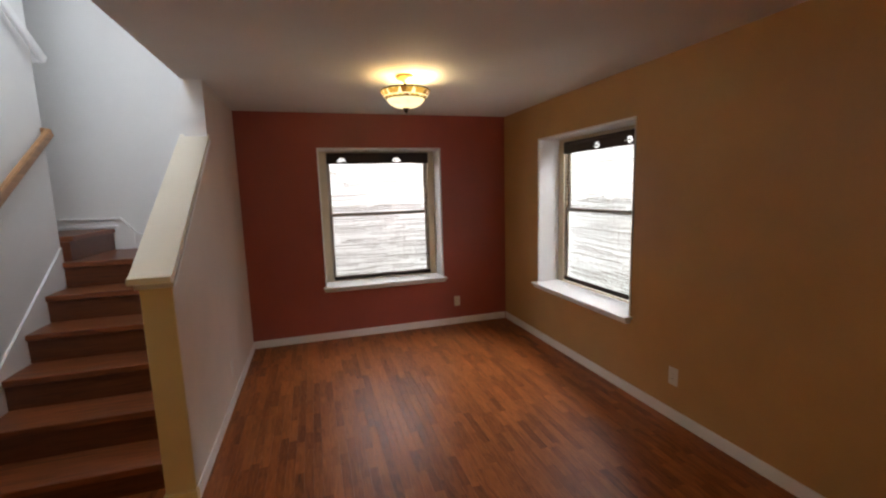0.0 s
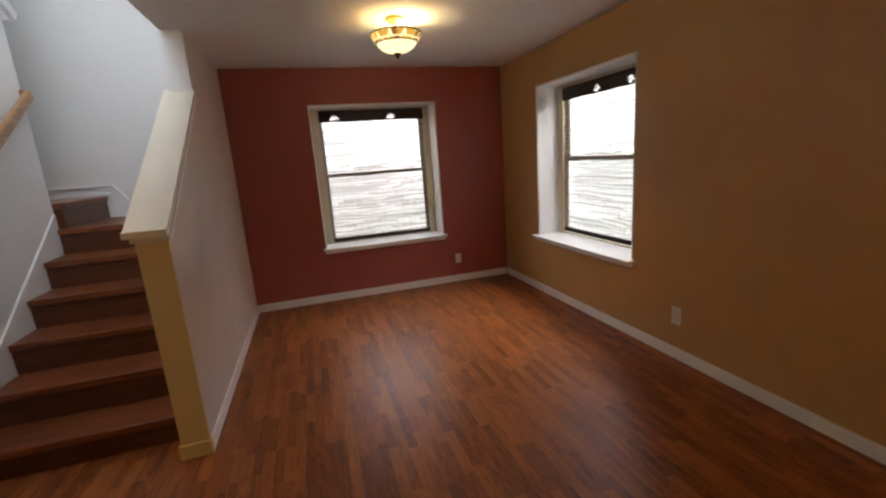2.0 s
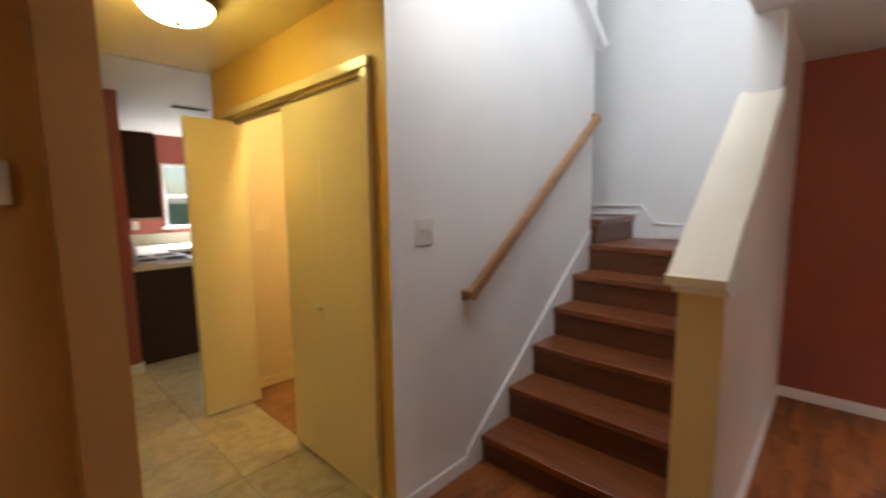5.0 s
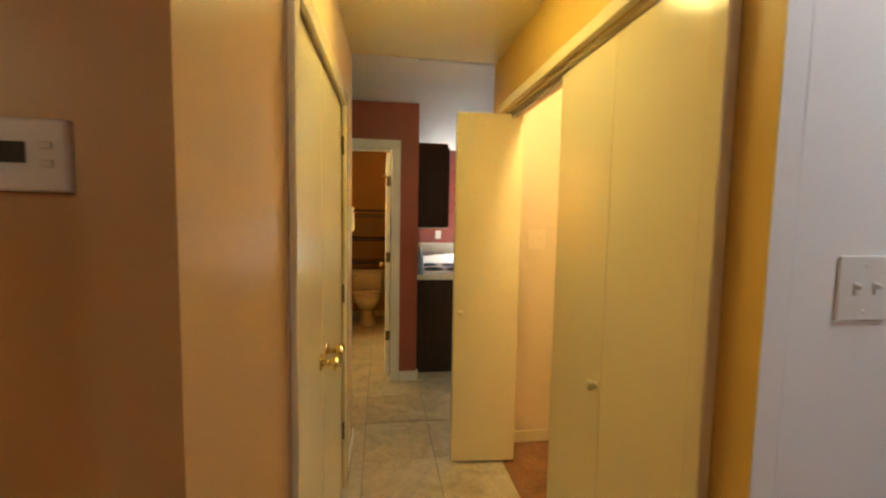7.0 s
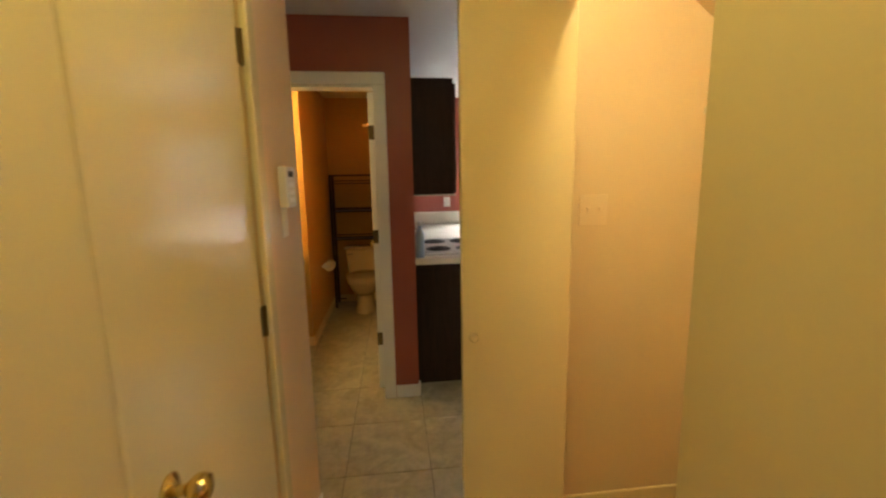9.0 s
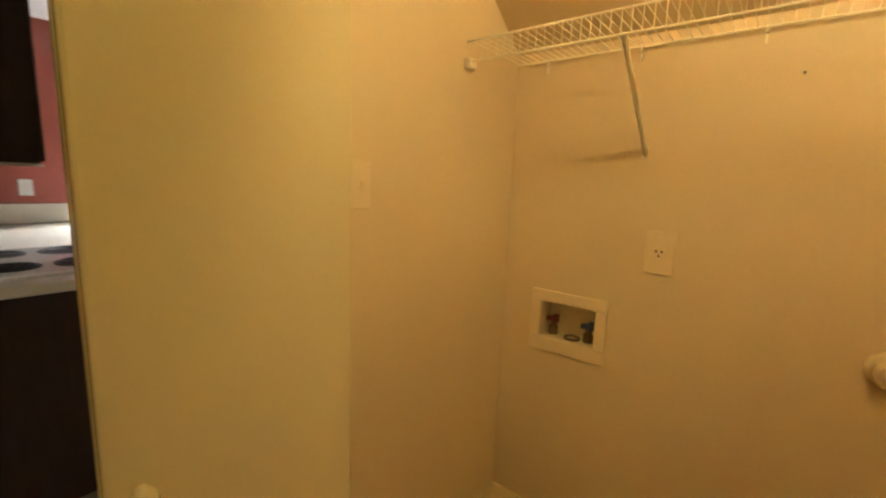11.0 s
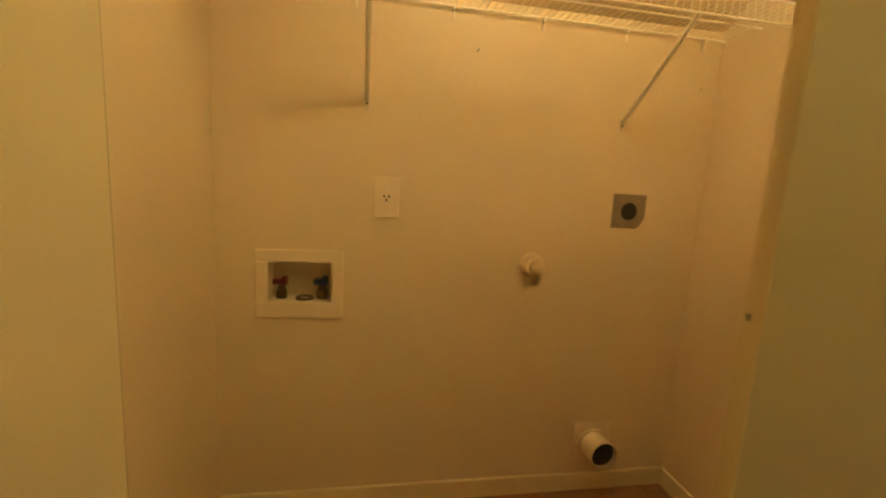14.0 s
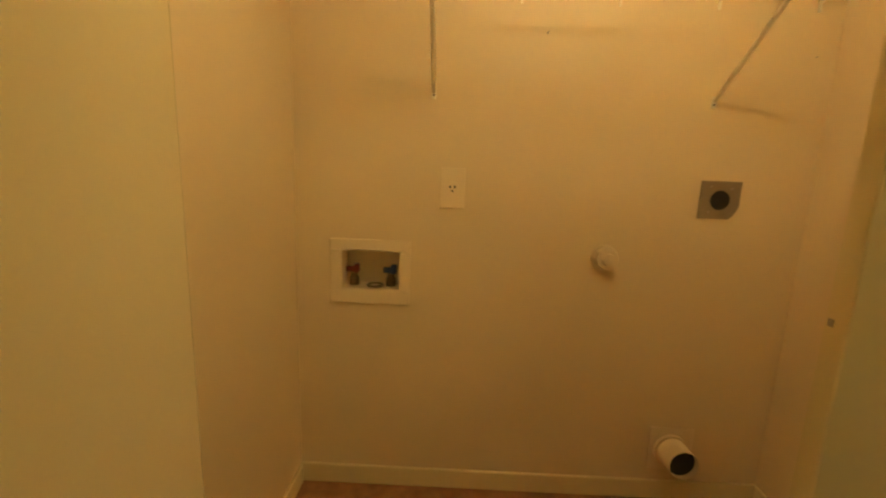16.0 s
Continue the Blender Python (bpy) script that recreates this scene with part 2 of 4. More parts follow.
def prism(pts, z0, z1, axis="z", bm=None):
    """A polygon pushed along an axis; pts are the two other coordinates in order."""
    bm = bm or bmesh.new()
    put = {"z": lambda a, b, c: (a, b, c), "x": lambda a, b, c: (c, a, b), "y": lambda a, b, c: (a, c, b)}[axis]
    lo = [bm.verts.new(put(a, b, z0)) for a, b in pts]
    hi = [bm.verts.new(put(a, b, z1)) for a, b in pts]
    fs = [bm.faces.new(lo), bm.faces.new(hi)]
    for i in range(len(pts)):
        j = (i + 1) % len(pts)
        fs.append(bm.faces.new((lo[i], lo[j], hi[j], hi[i])))
    bmesh.ops.recalc_face_normals(bm, faces=fs)
    return bm


def cyl(bm, a, b, r, r2=None, n=16, caps=True):
    a, b = Vector(a), Vector(b)
    m = Matrix.Translation((a + b) / 2) @ (b - a).to_track_quat("Z", "Y").to_matrix().to_4x4()
    bmesh.ops.create_cone(bm, cap_ends=caps, segments=n, radius1=r, radius2=r if r2 is None else r2, depth=(b - a).length, matrix=m)
    return bm


def lathe(profile, n=32, centre=(0, 0, 0), bm=None, axis="z"):
    """A turned body from (radius, height) pairs."""
    bm = bm or bmesh.new()
    rings = []
    for r, h in profile:
        ring = []
        for i in range(n):
            a = 2 * math.pi * i / n
            p = (r * math.cos(a), r * math.sin(a), h)
            if axis == "y":
                p = (p[0], p[2], p[1])
            if axis == "x":
                p = (p[2], p[0], p[1])
            ring.append(bm.verts.new([p[k] + centre[k] for k in range(3)]))
        rings.append(ring)
    fs = []
    for p, q in zip(rings, rings[1:]):
        for i in range(n):
            fs.append(bm.faces.new((p[i], p[(i + 1) % n], q[(i + 1) % n], q[i])))
    for ring in (rings[0], rings[-1]):
        fs.append(bm.faces.new(ring))
    bmesh.ops.recalc_face_normals(bm, faces=fs)
    return bm


def ring_tube(bm, centre, radius, r, n=28, k=6, axis="z"):
    """A torus."""
    rings = []
    for i in range(n):
        a = 2 * math.pi * i / n
        row = []
        for j in range(k):
            b = 2 * math.pi * j / k
            d = radius + r * math.cos(b)
            p = (d * math.cos(a), d * math.sin(a), r * math.sin(b))
            if axis == "y":
                p = (p[0], p[2], p[1])
            row.append(bm.verts.new([p[q] + centre[q] for q in range(3)]))
        rings.append(row)
    for i in range(n):
        for j in range(k):
            bm.faces.new((rings[i][j], rings[(i + 1) % n][j], rings[(i + 1) % n][(j + 1) % k], rings[i][(j + 1) % k]))
    return bm


def mesh_of(name, bm, material, smooth=False):
    me = bpy.data.meshes.new(name)
    if smooth:
        for f in bm.faces:
            f.smooth = True
    bm.to_mesh(me)
    bm.free()
    me.materials.append(material)
    if smooth:
        me.set_sharp_from_angle(angle=radians(40))
    return me


def part(name, bm, material, parent, label="", smooth=False):
    ob = new(name, mesh_of(name, bm, material, smooth))
    ob.parent = parent
    if label:
        ob["label"] = label
    return ob


def thing(name, label, category, at=(0, 0, 0), rz=0, group=""):
    ob = new(name)
    ob.matrix_world = pose(*at, 0, 0, rz)
    ob.empty_display_size = 0.1
    return tagged(ob, label, category, group)


def single(name, bm, material, label, category, at=(0, 0, 0), rz=0, group="", smooth=False):
    ob = new(name, mesh_of(name, bm, material, smooth))
    ob.matrix_world = pose(*at, 0, 0, rz)
    return tagged(ob, label, category, group)


def built(name, bm, material, label, category="wall", smooth=False):
    ob = new(name, mesh_of(name, bm, material, smooth))
    return tagged(ob, label, category, kind="structure")


def holed(axis, c0, c1, u0, u1, z0, z1, holes=()):
    """A wall slab across an axis, with through openings (u0, u1, z0, z1)."""
    bm = bmesh.new()
    us = sorted({u0, u1, *[h for q in holes for h in q[:2]]})
    zs = sorted({z0, z1, *[h for q in holes for h in q[2:]]})
    for ua, ub in zip(us, us[1:]):
        for za, zb in zip(zs, zs[1:]):
            mu, mz = (ua + ub) / 2, (za + zb) / 2
            if any(q[0] < mu < q[1] and q[2] < mz < q[3] for q in holes):
                continue
            lo, hi = ((c0, ua, za), (c1, ub, zb)) if axis == "x" else ((ua, c0, za), (ub, c1, zb))
            bx(bm, lo, hi)
    bmesh.ops.remove_doubles(bm, verts=bm.verts, dist=1e-5)
    seen = {}
    for f in list(bm.faces):
        seen.setdefault(frozenset(f.verts), []).append(f)
    twice = [f for fs in seen.values() if len(fs) > 1 for f in fs]
    if twice:
        bmesh.ops.delete(bm, geom=twice, context="FACES_ONLY")
    return bm


# ---- plan ----
XR, YN, XH, XHS, XS = 2.462, 5.48, -0.457, -0.588, -1.63
YH, YS, CE, TOP = 2.68, 1.775, 2.44, 4.9
XEND, XRED = -3.64, -4.70
W1 = (0.325, 1.652, 0.588, 2.072)      # north window: x, x, z, z
W2 = (3.37, 4.70, 0.604, 2.085)      # east window: y, y, z, z

# the east wall stands a little off square
SWING = Matrix.Translation((XR, YN, 0)) @ Matrix.Rotation(radians(1.0), 4, "Z") @ Matrix.Translation((-XR, -YN, 0))


def swing(ob):
    ob.matrix_world = SWING @ ob.matrix_basis
    return ob


# ---- structure: dining and living room ----
built("subfloor", box((-2.2, -1.3, -0.06), (2.8, 5.6, -0.012)), M_GAP, "dark underlay beneath the laminate boards", "floor")
built("tile_bed", box((-7.5, 0.6, -0.06), (-1.64, 5.2, -0.006)), M_GROUT, "grey grout bed between floor tiles", "floor")
built("wall_north", holed("y", YN, YN + 0.36, -0.6, XR + 0.36, 0, CE, [W1]), M_RED, "brick red painted wall around a deep window")
swing(built("wall_east", holed("x", XR, XR + 0.36, -1.3, YN, 0, CE, [W2]), M_TAN, "tan painted wall with a deep-set window"))
built("wall_south", box((-2.2, -1.4, 0), (XR + 0.3, -1.3, CE)), M_TAN, "plain tan wall closing the living room")
built("ceiling_dining", prism([(XHS, 2.68), (XHS, YN), (XR + 0.1, YN), (XR + 0.1, -1.3), (-1.80, -1.3), (-1.80, 1.55), (-1.63, 1.9), (-1.63, 2.68)], CE, CE + 0.12), M_CEIL,
      "off-white painted ceiling, cut away above the stairs", "ceiling")
swing(built("door_casing_east", box((XR - 0.035, 1.36, 0), (XR - 0.002, 1.72, 2.1), 0.004), M_TAN, "tan boxed casing projecting from the wall", "casing"))
# half wall beside the stairs and the full wall beyond it
hw = [(3.14, 0), (3.14, 1.20), (4.29, 2.015), (4.29, TOP), (YN, TOP), (YN, 0)]
built("wall_stair_half", prism(hw, XHS, XH, "x"), M_PALE, "pale beige half wall with a sloping top beside the stairs")
built("wall_stair_lining", prism([(3.16, 0), (3.16, 1.19), (4.30, 2.0), (4.30, TOP), (YN, TOP), (YN, 0)], XHS - 0.012, XHS - 0.002, "x"), M_WHITE, "white painted stair side of the half wall")
built("wall_stair_stub", box((XHS - 0.012, 4.276, 2.03), (XH + 0.001, 4.288, CE)), M_WHITE, "white painted end of the wall above the rail cap")
built("newel_board", box((XHS - 0.004, 3.124, 0), (XH + 0.006, 3.138, 1.2), 0.003), M_CREAM, "cream painted board on the end of the half wall", "trim")
built("newel_plinth", box((XHS - 0.014, 3.112, 0), (XH + 0.014, 3.15, 0.085), 0.004), M_CREAM, "cream plinth block at the foot of the half wall", "baseboard")
cap = [(3.10, 1.205), (3.10, 1.237), (3.13, 1.243), (4.30, 2.062), (4.30, 2.028), (3.14, 1.205)]
built("rail_cap", prism(cap, XHS - 0.045, XH + 0.012, "x"), M_CAP, "cream painted sloping cap on the half wall", "trim")
capm = [(3.115, 1.18), (3.115, 1.204), (3.14, 1.204), (4.29, 2.027), (4.29, 2.0), (3.15, 1.183)]
built("rail_cap_moulding", prism(capm, XHS - 0.02, XH + 0.018, "x"), M_TRIM, "white bead moulding under the sloping cap", "trim")


def baseboard(name, lo, hi):
    return built(name, box(lo, hi, 0.006, 2), M_TRIM, "white painted baseboard along the wall foot", "baseboard")


BB = 0.083
baseboard("baseboard_north", (XH + 0.014, YN - 0.014, 0), (XR - 0.014, YN - 0.001, BB))
swing(baseboard("baseboard_east", (XR - 0.014, 1.722, 0), (XR - 0.001, YN - 0.015, BB)))
swing(baseboard("baseboard_east_near", (XR - 0.048, 1.35, 0), (XR - 0.036, 1.735, BB)))
baseboard("baseboard_half_wall", (XH + 0.001, 3.152, 0), (XH + 0.014, YN - 0.001, BB))
baseboard("baseboard_stair_wall", (XS + 0.001, YH - 0.014, 0), (XS + 0.014, 3.19, BB))

# stairwell shell
built("wall_stair_corner", box((XS - 0.0035, YH, 0), (XS, YH + 0.051, CE)), M_WHITE, "white painted edge at the hall corner")
built("wall_stair_west", box((XS - 0.13, YH + 0.052, 0), (XS, 4.715, TOP)), M_WHITE, "tall white painted stairwell wall")
built("wall_stair_north", box((-2.9, YN, 0), (-0.602, YN + 0.2, TOP)), M_WHITE, "tall white painted wall behind the landing")
built("wall_stair_flight", box((-2.9, 4.60, 0), (XS - 0.132, 4.715, TOP)), M_WHITE, "white wall beside the upper flight")
built("wall_stair_far", box((-3.0, 4.6, 0), (-2.9, YN, TOP)), M_WHITE, "white wall closing the upper flight")
# Unseen openings in the next two walls only let added daylight in.
built("wall_stair_south", holed("y", YH - 0.12, YH - 0.002, -1.63, XHS, CE + 0.12, TOP, [(-1.5, -0.7, 3.1, 4.4)]), M_WHITE, "white upper wall with an unseen opening added for daylight")
built("wall_stair_east", holed("x", XHS, XHS + 0.1, YH - 0.12, 4.28, CE + 0.121, TOP, [(2.85, 4.05, 3.3, 4.6)]), M_WHITE, "white upper stairwell wall with an added opening for a lamp")
built("ceiling_stairwell", box((-3.0, 2.4, TOP), (-0.4, 5.7, TOP + 0.1)), M_CEIL, "white ceiling high above the stairs", "ceiling")


def window(name, label, u0, u1, z0, z1):
    """Deep window, built looking along +y at the origin: lining, stool, sashes, panes and a woven blind."""
    w = tagged(new(name), label, "window", kind="structure")
    g = 0.012
    for lo, hi in (((u0 - g, 0.004, z0), (u0 + 0.006, 0.24, z1)), ((u1 - 0.006, 0.004, z0), (u1 + g, 0.24, z1)), ((u0 - g, 0.004, z1 - 0.006), (u1 + g, 0.24, z1 + g))):
        part("lining", box(lo, hi, 0.002), M_TRIM, w)
    for lo, hi in (((u0 - g, -0.006, z0), (u0 + 0.004, 0.003, z1 + g)), ((u1 - 0.004, -0.006, z0), (u1 + g, 0.003, z1 + g)), ((u0 + 0.005, -0.006, z1 - 0.004), (u1 - 0.005, 0.003, z1 + g))):
        part("edge_bead", box(lo, hi, 0.003), M_TRIM, w)
    part("window_sill", box((u0 - 0.035, -0.075, z0 - 0.012), (u1 + 0.035, 0.25, z0 + 0.012), 0.008, 2), M_TRIM, w)
    part("sill_apron", box((u0 - 0.02, -0.05, z0 - 0.045), (u1 + 0.02, -0.001, z0 - 0.013), 0.008, 2), M_TRIM, w)
    f = 0.085
    for lo, hi in (((u0, 0.241, z0), (u0 + f, 0.31, z1)), ((u1 - f, 0.241, z0), (u1, 0.31, z1)), ((u0 + f, 0.241, z1 - 0.04), (u1 - f, 0.31, z1)), ((u0 + f, 0.241, z0 + 0.012), (u1 - f, 0.31, z0 + 0.03))):
        part("window_frame", box(lo, hi, 0.004), M_VINYL, w)
    zm = z0 + 0.52 * (z1 - z0)
    a, b, s = u0 + f + 0.001, u1 - f - 0.001, 0.035
    for y, lo_z, hi_z in ((0.272, z0 + 0.031, zm + 0.02), (0.293, zm - 0.02, z1 - 0.041)):
        sash = part("sash", box((a, y, lo_z), (a + s, y + 0.02, hi_z), 0.003), M_SASH, w)
        for lo, hi in (((b - s, y, lo_z), (b, y + 0.02, hi_z)), ((a + s, y, lo_z), (b - s, y + 0.02, lo_z + s)), ((a + s, y, hi_z - s), (b - s, y + 0.02, hi_z))):
            part("rail", box(lo, hi, 0.003), M_SASH, sash)
        pane = part("pane", box((a + s, y + 0.008, lo_z + s), (b - s, y + 0.012, hi_z - s)), M_GLASS, sash)
        pane.visible_shadow = False
    return w


def woven_blind(name, label, u0, u1, z0, z1, seed, torn=()):
    """Woven reed blind hanging in a window, with a dark folded valance and thin cords."""
    rnd = random.Random(seed)
    b = tagged(new(name), label, "window blind")
    reeds = bmesh.new()
    ph = seed * 1.7

    def sag(u, h):
        return 0.004 * math.sin(4.6 * u + 6.1 * h + ph) + 0.0035 * math.sin(10.7 * u - 12.3 * h + ph)

    z = z0 + 0.03
    while z < z1 - 0.02:
        fat = rnd.random() < 0.4
        h = rnd.uniform(0.0036, 0.0065) if fat else rnd.uniform(0.0014, 0.0024)
        cuts = [u0] + sorted(u0 + rnd.uniform(0.05, 0.95) * (u1 - u0) for _ in range(4)) + [u1]
        for ua, ub in zip(cuts, cuts[1:]):
            n = 4
            dz = [rnd.uniform(-0.0018, 0.0018) + sag(ua + (ub - ua) * i / n, z) for i in range(n + 1)]
            if rnd.random() < 0.3:
                continue
            for i in range(n):
                xa, xb = ua + (ub - ua) * i / n, ua + (ub - ua) * (i + 1) / n
                q = [reeds.verts.new(p) for p in ((xa, 0, z + dz[i]), (xb, 0, z + dz[i + 1]), (xb, 0, z + dz[i + 1] + h), (xa, 0, z + dz[i] + h),
                                                  (xa, 0.002, z + dz[i] + h / 2), (xb, 0.002, z + dz[i + 1] + h / 2))]
                reeds.faces.new((q[0], q[1], q[2], q[3])), reeds.faces.new((q[0], q[4], q[5], q[1])), reeds.faces.new((q[3], q[2], q[5], q[4]))
        z += h + rnd.uniform(0.004, 0.009) + (0.004 if rnd.random() < 0.1 else 0)
    r = part("reeds", reeds, M_REED, b, "sheer brown bamboo reeds")
    r["kind"] = "stuff"
    n = 16
    cords = bmesh.new()
    for i in range(n):
        u = u0 + 0.02 + (u1 - u0 - 0.04) * i / (n - 1)
        cyl(cords, (u, -0.002, z0 + 0.02), (u, -0.002, z1 - 0.01), 0.0008, n=5)
    part("cord_weave", cords, M_REED, b)["kind"] = "stuff"
    va = bmesh.new()
    bx(va, (u0 - 0.012, -0.018, z1 - 0.03), (u1 + 0.012, -0.006, z1), 0.003)
    u = u0 - 0.012
    for gap in torn + (u1 + 0.012,):
        bx(va, (u, -0.018, z1 - 0.115), (gap, -0.006, z1 - 0.0305), 0.003)
        if gap in torn:
            for k in range(9):
                s0 = gap + 0.11 * k / 9
                top, low = z1 - 0.03 - abs(k - 4) ** 1.5 * 0.006 - rnd.uniform(0, 0.012), z1 - 0.115 + abs(k - 4) * 0.006 + rnd.uniform(0, 0.02)
                bx(va, (s0, -0.018, max(top, low)), (s0 + 0.0125, -0.006, z1 - 0.0305), 0.0015)
                bx(va, (s0, -0.018, z1 - 0.115), (s0 + 0.0125, -0.006, min(top - 0.004, low)), 0.0015)
                if k % 3:
                    bx(va, (s0, -0.017, z1 - 0.078 + 0.004 * (k % 2)), (s0 + 0.0125, -0.007, z1 - 0.068), 0.0015)
        u = gap + 0.11
    part("valance", va, M_VALANCE, b, "dark brown folded valance")
    part("headrail", box((u0, -0.004, z1 - 0.03), (u1, 0.03, z1 + 0.005), 0.003), M_VALANCE, b)
    part("bottom_bar", box((u0 - 0.004, -0.008, z0), (u1 + 0.004, 0.008, z0 + 0.042), 0.004), M_VALANCE, b, "dark bottom slat")
    for u in (u0 + 0.006, u1 - 0.006):
        part("edge_tape", box((u - 0.003, -0.004, z0 + 0.03), (u + 0.003, 0.0, z1 - 0.11)), M_REED, b)
    return b


w1 = window("window_1", "deep white double-hung window in the red wall", *W1)
w1.matrix_world = pose(0, YN, 0)
b1 = woven_blind("woven_blind", "sheer woven bamboo blind lowered over the window", 0.430, 1.560, 0.615, 2.045, 4, (0.52, 1.14))
b1.matrix_world = pose(0, YN + 0.225, 0)
w2 = window("window_2", "deep white double-hung window in the tan wall", -W2[1], -W2[0], W2[2], W2[3])
w2.matrix_world = SWING @ pose(XR, 0, 0, 0, 0, -90)
b2 = woven_blind("woven_blind", "sheer woven bamboo blind with a rolled dark valance", -W2[1] + 0.14, -W2[0] - 0.10, 0.65, 2.045, 9, (-4.12, -3.72))
b2.matrix_world = SWING @ pose(XR + 0.225, 0, 0, 0, 0, -90)

# ---- stairs ----
stairs = thing("staircase", "red-brown laminate staircase turning at a landing", "staircase")
RISE, RUN, Z1, Y1 = 0.197, 0.272, 0.162, 3.305
sx0, sx1 = XS + 0.016, XHS - 0.014
for k in range(6):
    z, y = Z1 + RISE * k, Y1 + RUN * k
    deep = y + RUN + 0.03 if k < 5 else YN - 0.002
    part("tread", box((sx0, y, z - 0.042), (sx1, deep, z), 0.006, 2), M_TREAD, stairs)
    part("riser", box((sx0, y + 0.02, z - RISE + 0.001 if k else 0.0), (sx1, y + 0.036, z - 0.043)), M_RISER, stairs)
zl = Z1 + RISE * 5
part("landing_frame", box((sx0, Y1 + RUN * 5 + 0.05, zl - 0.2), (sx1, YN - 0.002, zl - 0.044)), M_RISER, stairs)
for k in range(3):
    x, z = XS + 0.080 - 0.52 * k, zl + RISE * (k + 1)
    part("tread", box((max(x - 0.55, -2.895), 4.717, z - 0.042), (x, YN - 0.002, z), 0.006, 2), M_TREAD, stairs)
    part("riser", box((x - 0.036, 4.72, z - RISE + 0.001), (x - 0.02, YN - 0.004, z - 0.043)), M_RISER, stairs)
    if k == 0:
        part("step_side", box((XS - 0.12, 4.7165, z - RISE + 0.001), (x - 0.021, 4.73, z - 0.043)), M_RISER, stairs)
skirt = [(3.195, 0), (3.195, 0.105), (3.215, 0.13), (4.66, 1.232), (4.69, 1.262), (4.70, 1.262), (4.70, 1.0), (3.5, 0.0)]
built("stair_skirt_west", prism(skirt, XS + 0.001, XS + 0.015, "x"), M_TRIM, "white skirting board climbing beside the stairs", "skirting")
built("stair_skirt_east", prism(skirt, XHS - 0.028, XHS - 0.0135, "x"), M_TRIM, "white skirting board climbing beside the half wall", "skirting")
zz = zl + RISE
built("landing_skirt_upper", prism([(-2.6, zz), (-2.6, zz + 0.085), (-1.50, zz + 0.085), (-1.40, zl + 0.145), (-1.40, zl), (-1.56, zl), (-1.56, zz)], YN - 0.016, YN - 0.001, "y"), M_TRIM,
      "white stepped skirting behind the winder", "skirting")
built("landing_skirt_bead", prism([(-2.6, zz + 0.086), (-2.6, zz + 0.104), (-1.492, zz + 0.104), (-1.386, zl + 0.156), (-1.386, zl + 0.138), (-1.40, zl + 0.146), (-1.50, zz + 0.086)], YN - 0.034, YN - 0.001, "y"), M_TRIM,
      "white bead along the top of the stepped skirting", "skirting")
built("landing_skirt_shoe", box((-2.6, YN - 0.036, zz + 0.004), (-1.52, YN - 0.0165, zz + 0.03), 0.004), M_TRIM, "white shoe moulding at the foot of the skirting", "skirting")
baseboard("landing_skirt", (-1.399, YN - 0.015, zl), (XHS - 0.03, YN - 0.001, zl + 0.118))
baseboard("landing_skirt_cap", (-1.385, YN - 0.03, zl + 0.1185), (XHS - 0.03, YN - 0.001, zl + 0.14))


def handrail(name, label, a, b, material):
    """Wall rail with square returns to the wall."""
    r = thing(name, label, "handrail")
    d = (Vector(b) - Vector(a)).normalized()
    up = Vector((1, 0, 0)).cross(d)
    bm = bmesh.new()
    pts = [(-0.019, -0.03), (0.019, -0.03), (0.019, 0.02), (0.012, 0.03), (-0.012, 0.03), (-0.019, 0.02)]
    lo = [bm.verts.new(Vector(a) + Vector((1, 0, 0)) * u + up * v) for u, v in pts]
    hi = [bm.verts.new(Vector(b) + Vector((1, 0, 0)) * u + up * v) for u, v in pts]
    fs = [bm.faces.new(lo), bm.faces.new(hi)] + [bm.faces.new((lo[i], lo[(i + 1) % 6], hi[(i + 1) % 6], hi[i])) for i in range(6)]
    bmesh.ops.recalc_face_normals(bm, faces=fs)
    part("rail", bm, material, r)
    for p in (a, b):
        q = Vector(p)
        part("return", box((XS + 0.001, q.y - 0.022, q.z - 0.028), (q.x - 0.02, q.y + 0.022, q.z + 0.03), 0.004), material, r)
    return r


handrail("handrail", "varnished oak handrail fixed to the stair wall", (XS + 0.045, 3.175, 1.005), (XS + 0.045, 4.705, 2.12), M_RAIL)
handrail("handrail", "white painted handrail high on the stairwell wall", (XS + 0.06, 4.735, 2.635), (XS + 0.06, 3.3, 3.58), M_TRIM)

# ---- hall, laundry closet ----
OP0, OP1, OPZ = -3.377, -1.777, 2.085
built("wall_hall_north", holed("y", YH, YH + 0.05, XEND, XS - 0.004, 0, CE, [(OP0, OP1, 0, OPZ)]), M_GOLD, "mustard yellow hall wall around the laundry closet")
built("wall_closet_front", holed("y", YH + 0.051, YH + 0.10, XEND, XS - 0.132, 0, CE, [(OP0, OP1, 0, OPZ)]), M_CLOSET, "cream inner face of the closet front wall")
built("wall_closet_north", holed("y", 3.737, 3.86, XEND, XS - 0.132, 0, CE, [(-3.374, -3.160, 0.787, 0.932)]), M_CLOSET, "cream painted back wall of the laundry closet")
built("wall_closet_west", box((-3.59, YH + 0.101, 0), (-3.533, 3.736, CE)), M_CLOSET, "cream painted side wall of the laundry closet")
built("wall_closet_east", box((-1.774, YH + 0.101, 0), (XS - 0.132, 3.736, CE)), M_CLOSET, "cream painted closet wall beside the stairs")
built("wall_kitchen_east", box((XEND, YH + 0.101, 0), (-3.591, 5.0, CE)), M_WHITE, "white kitchen wall behind the closet")
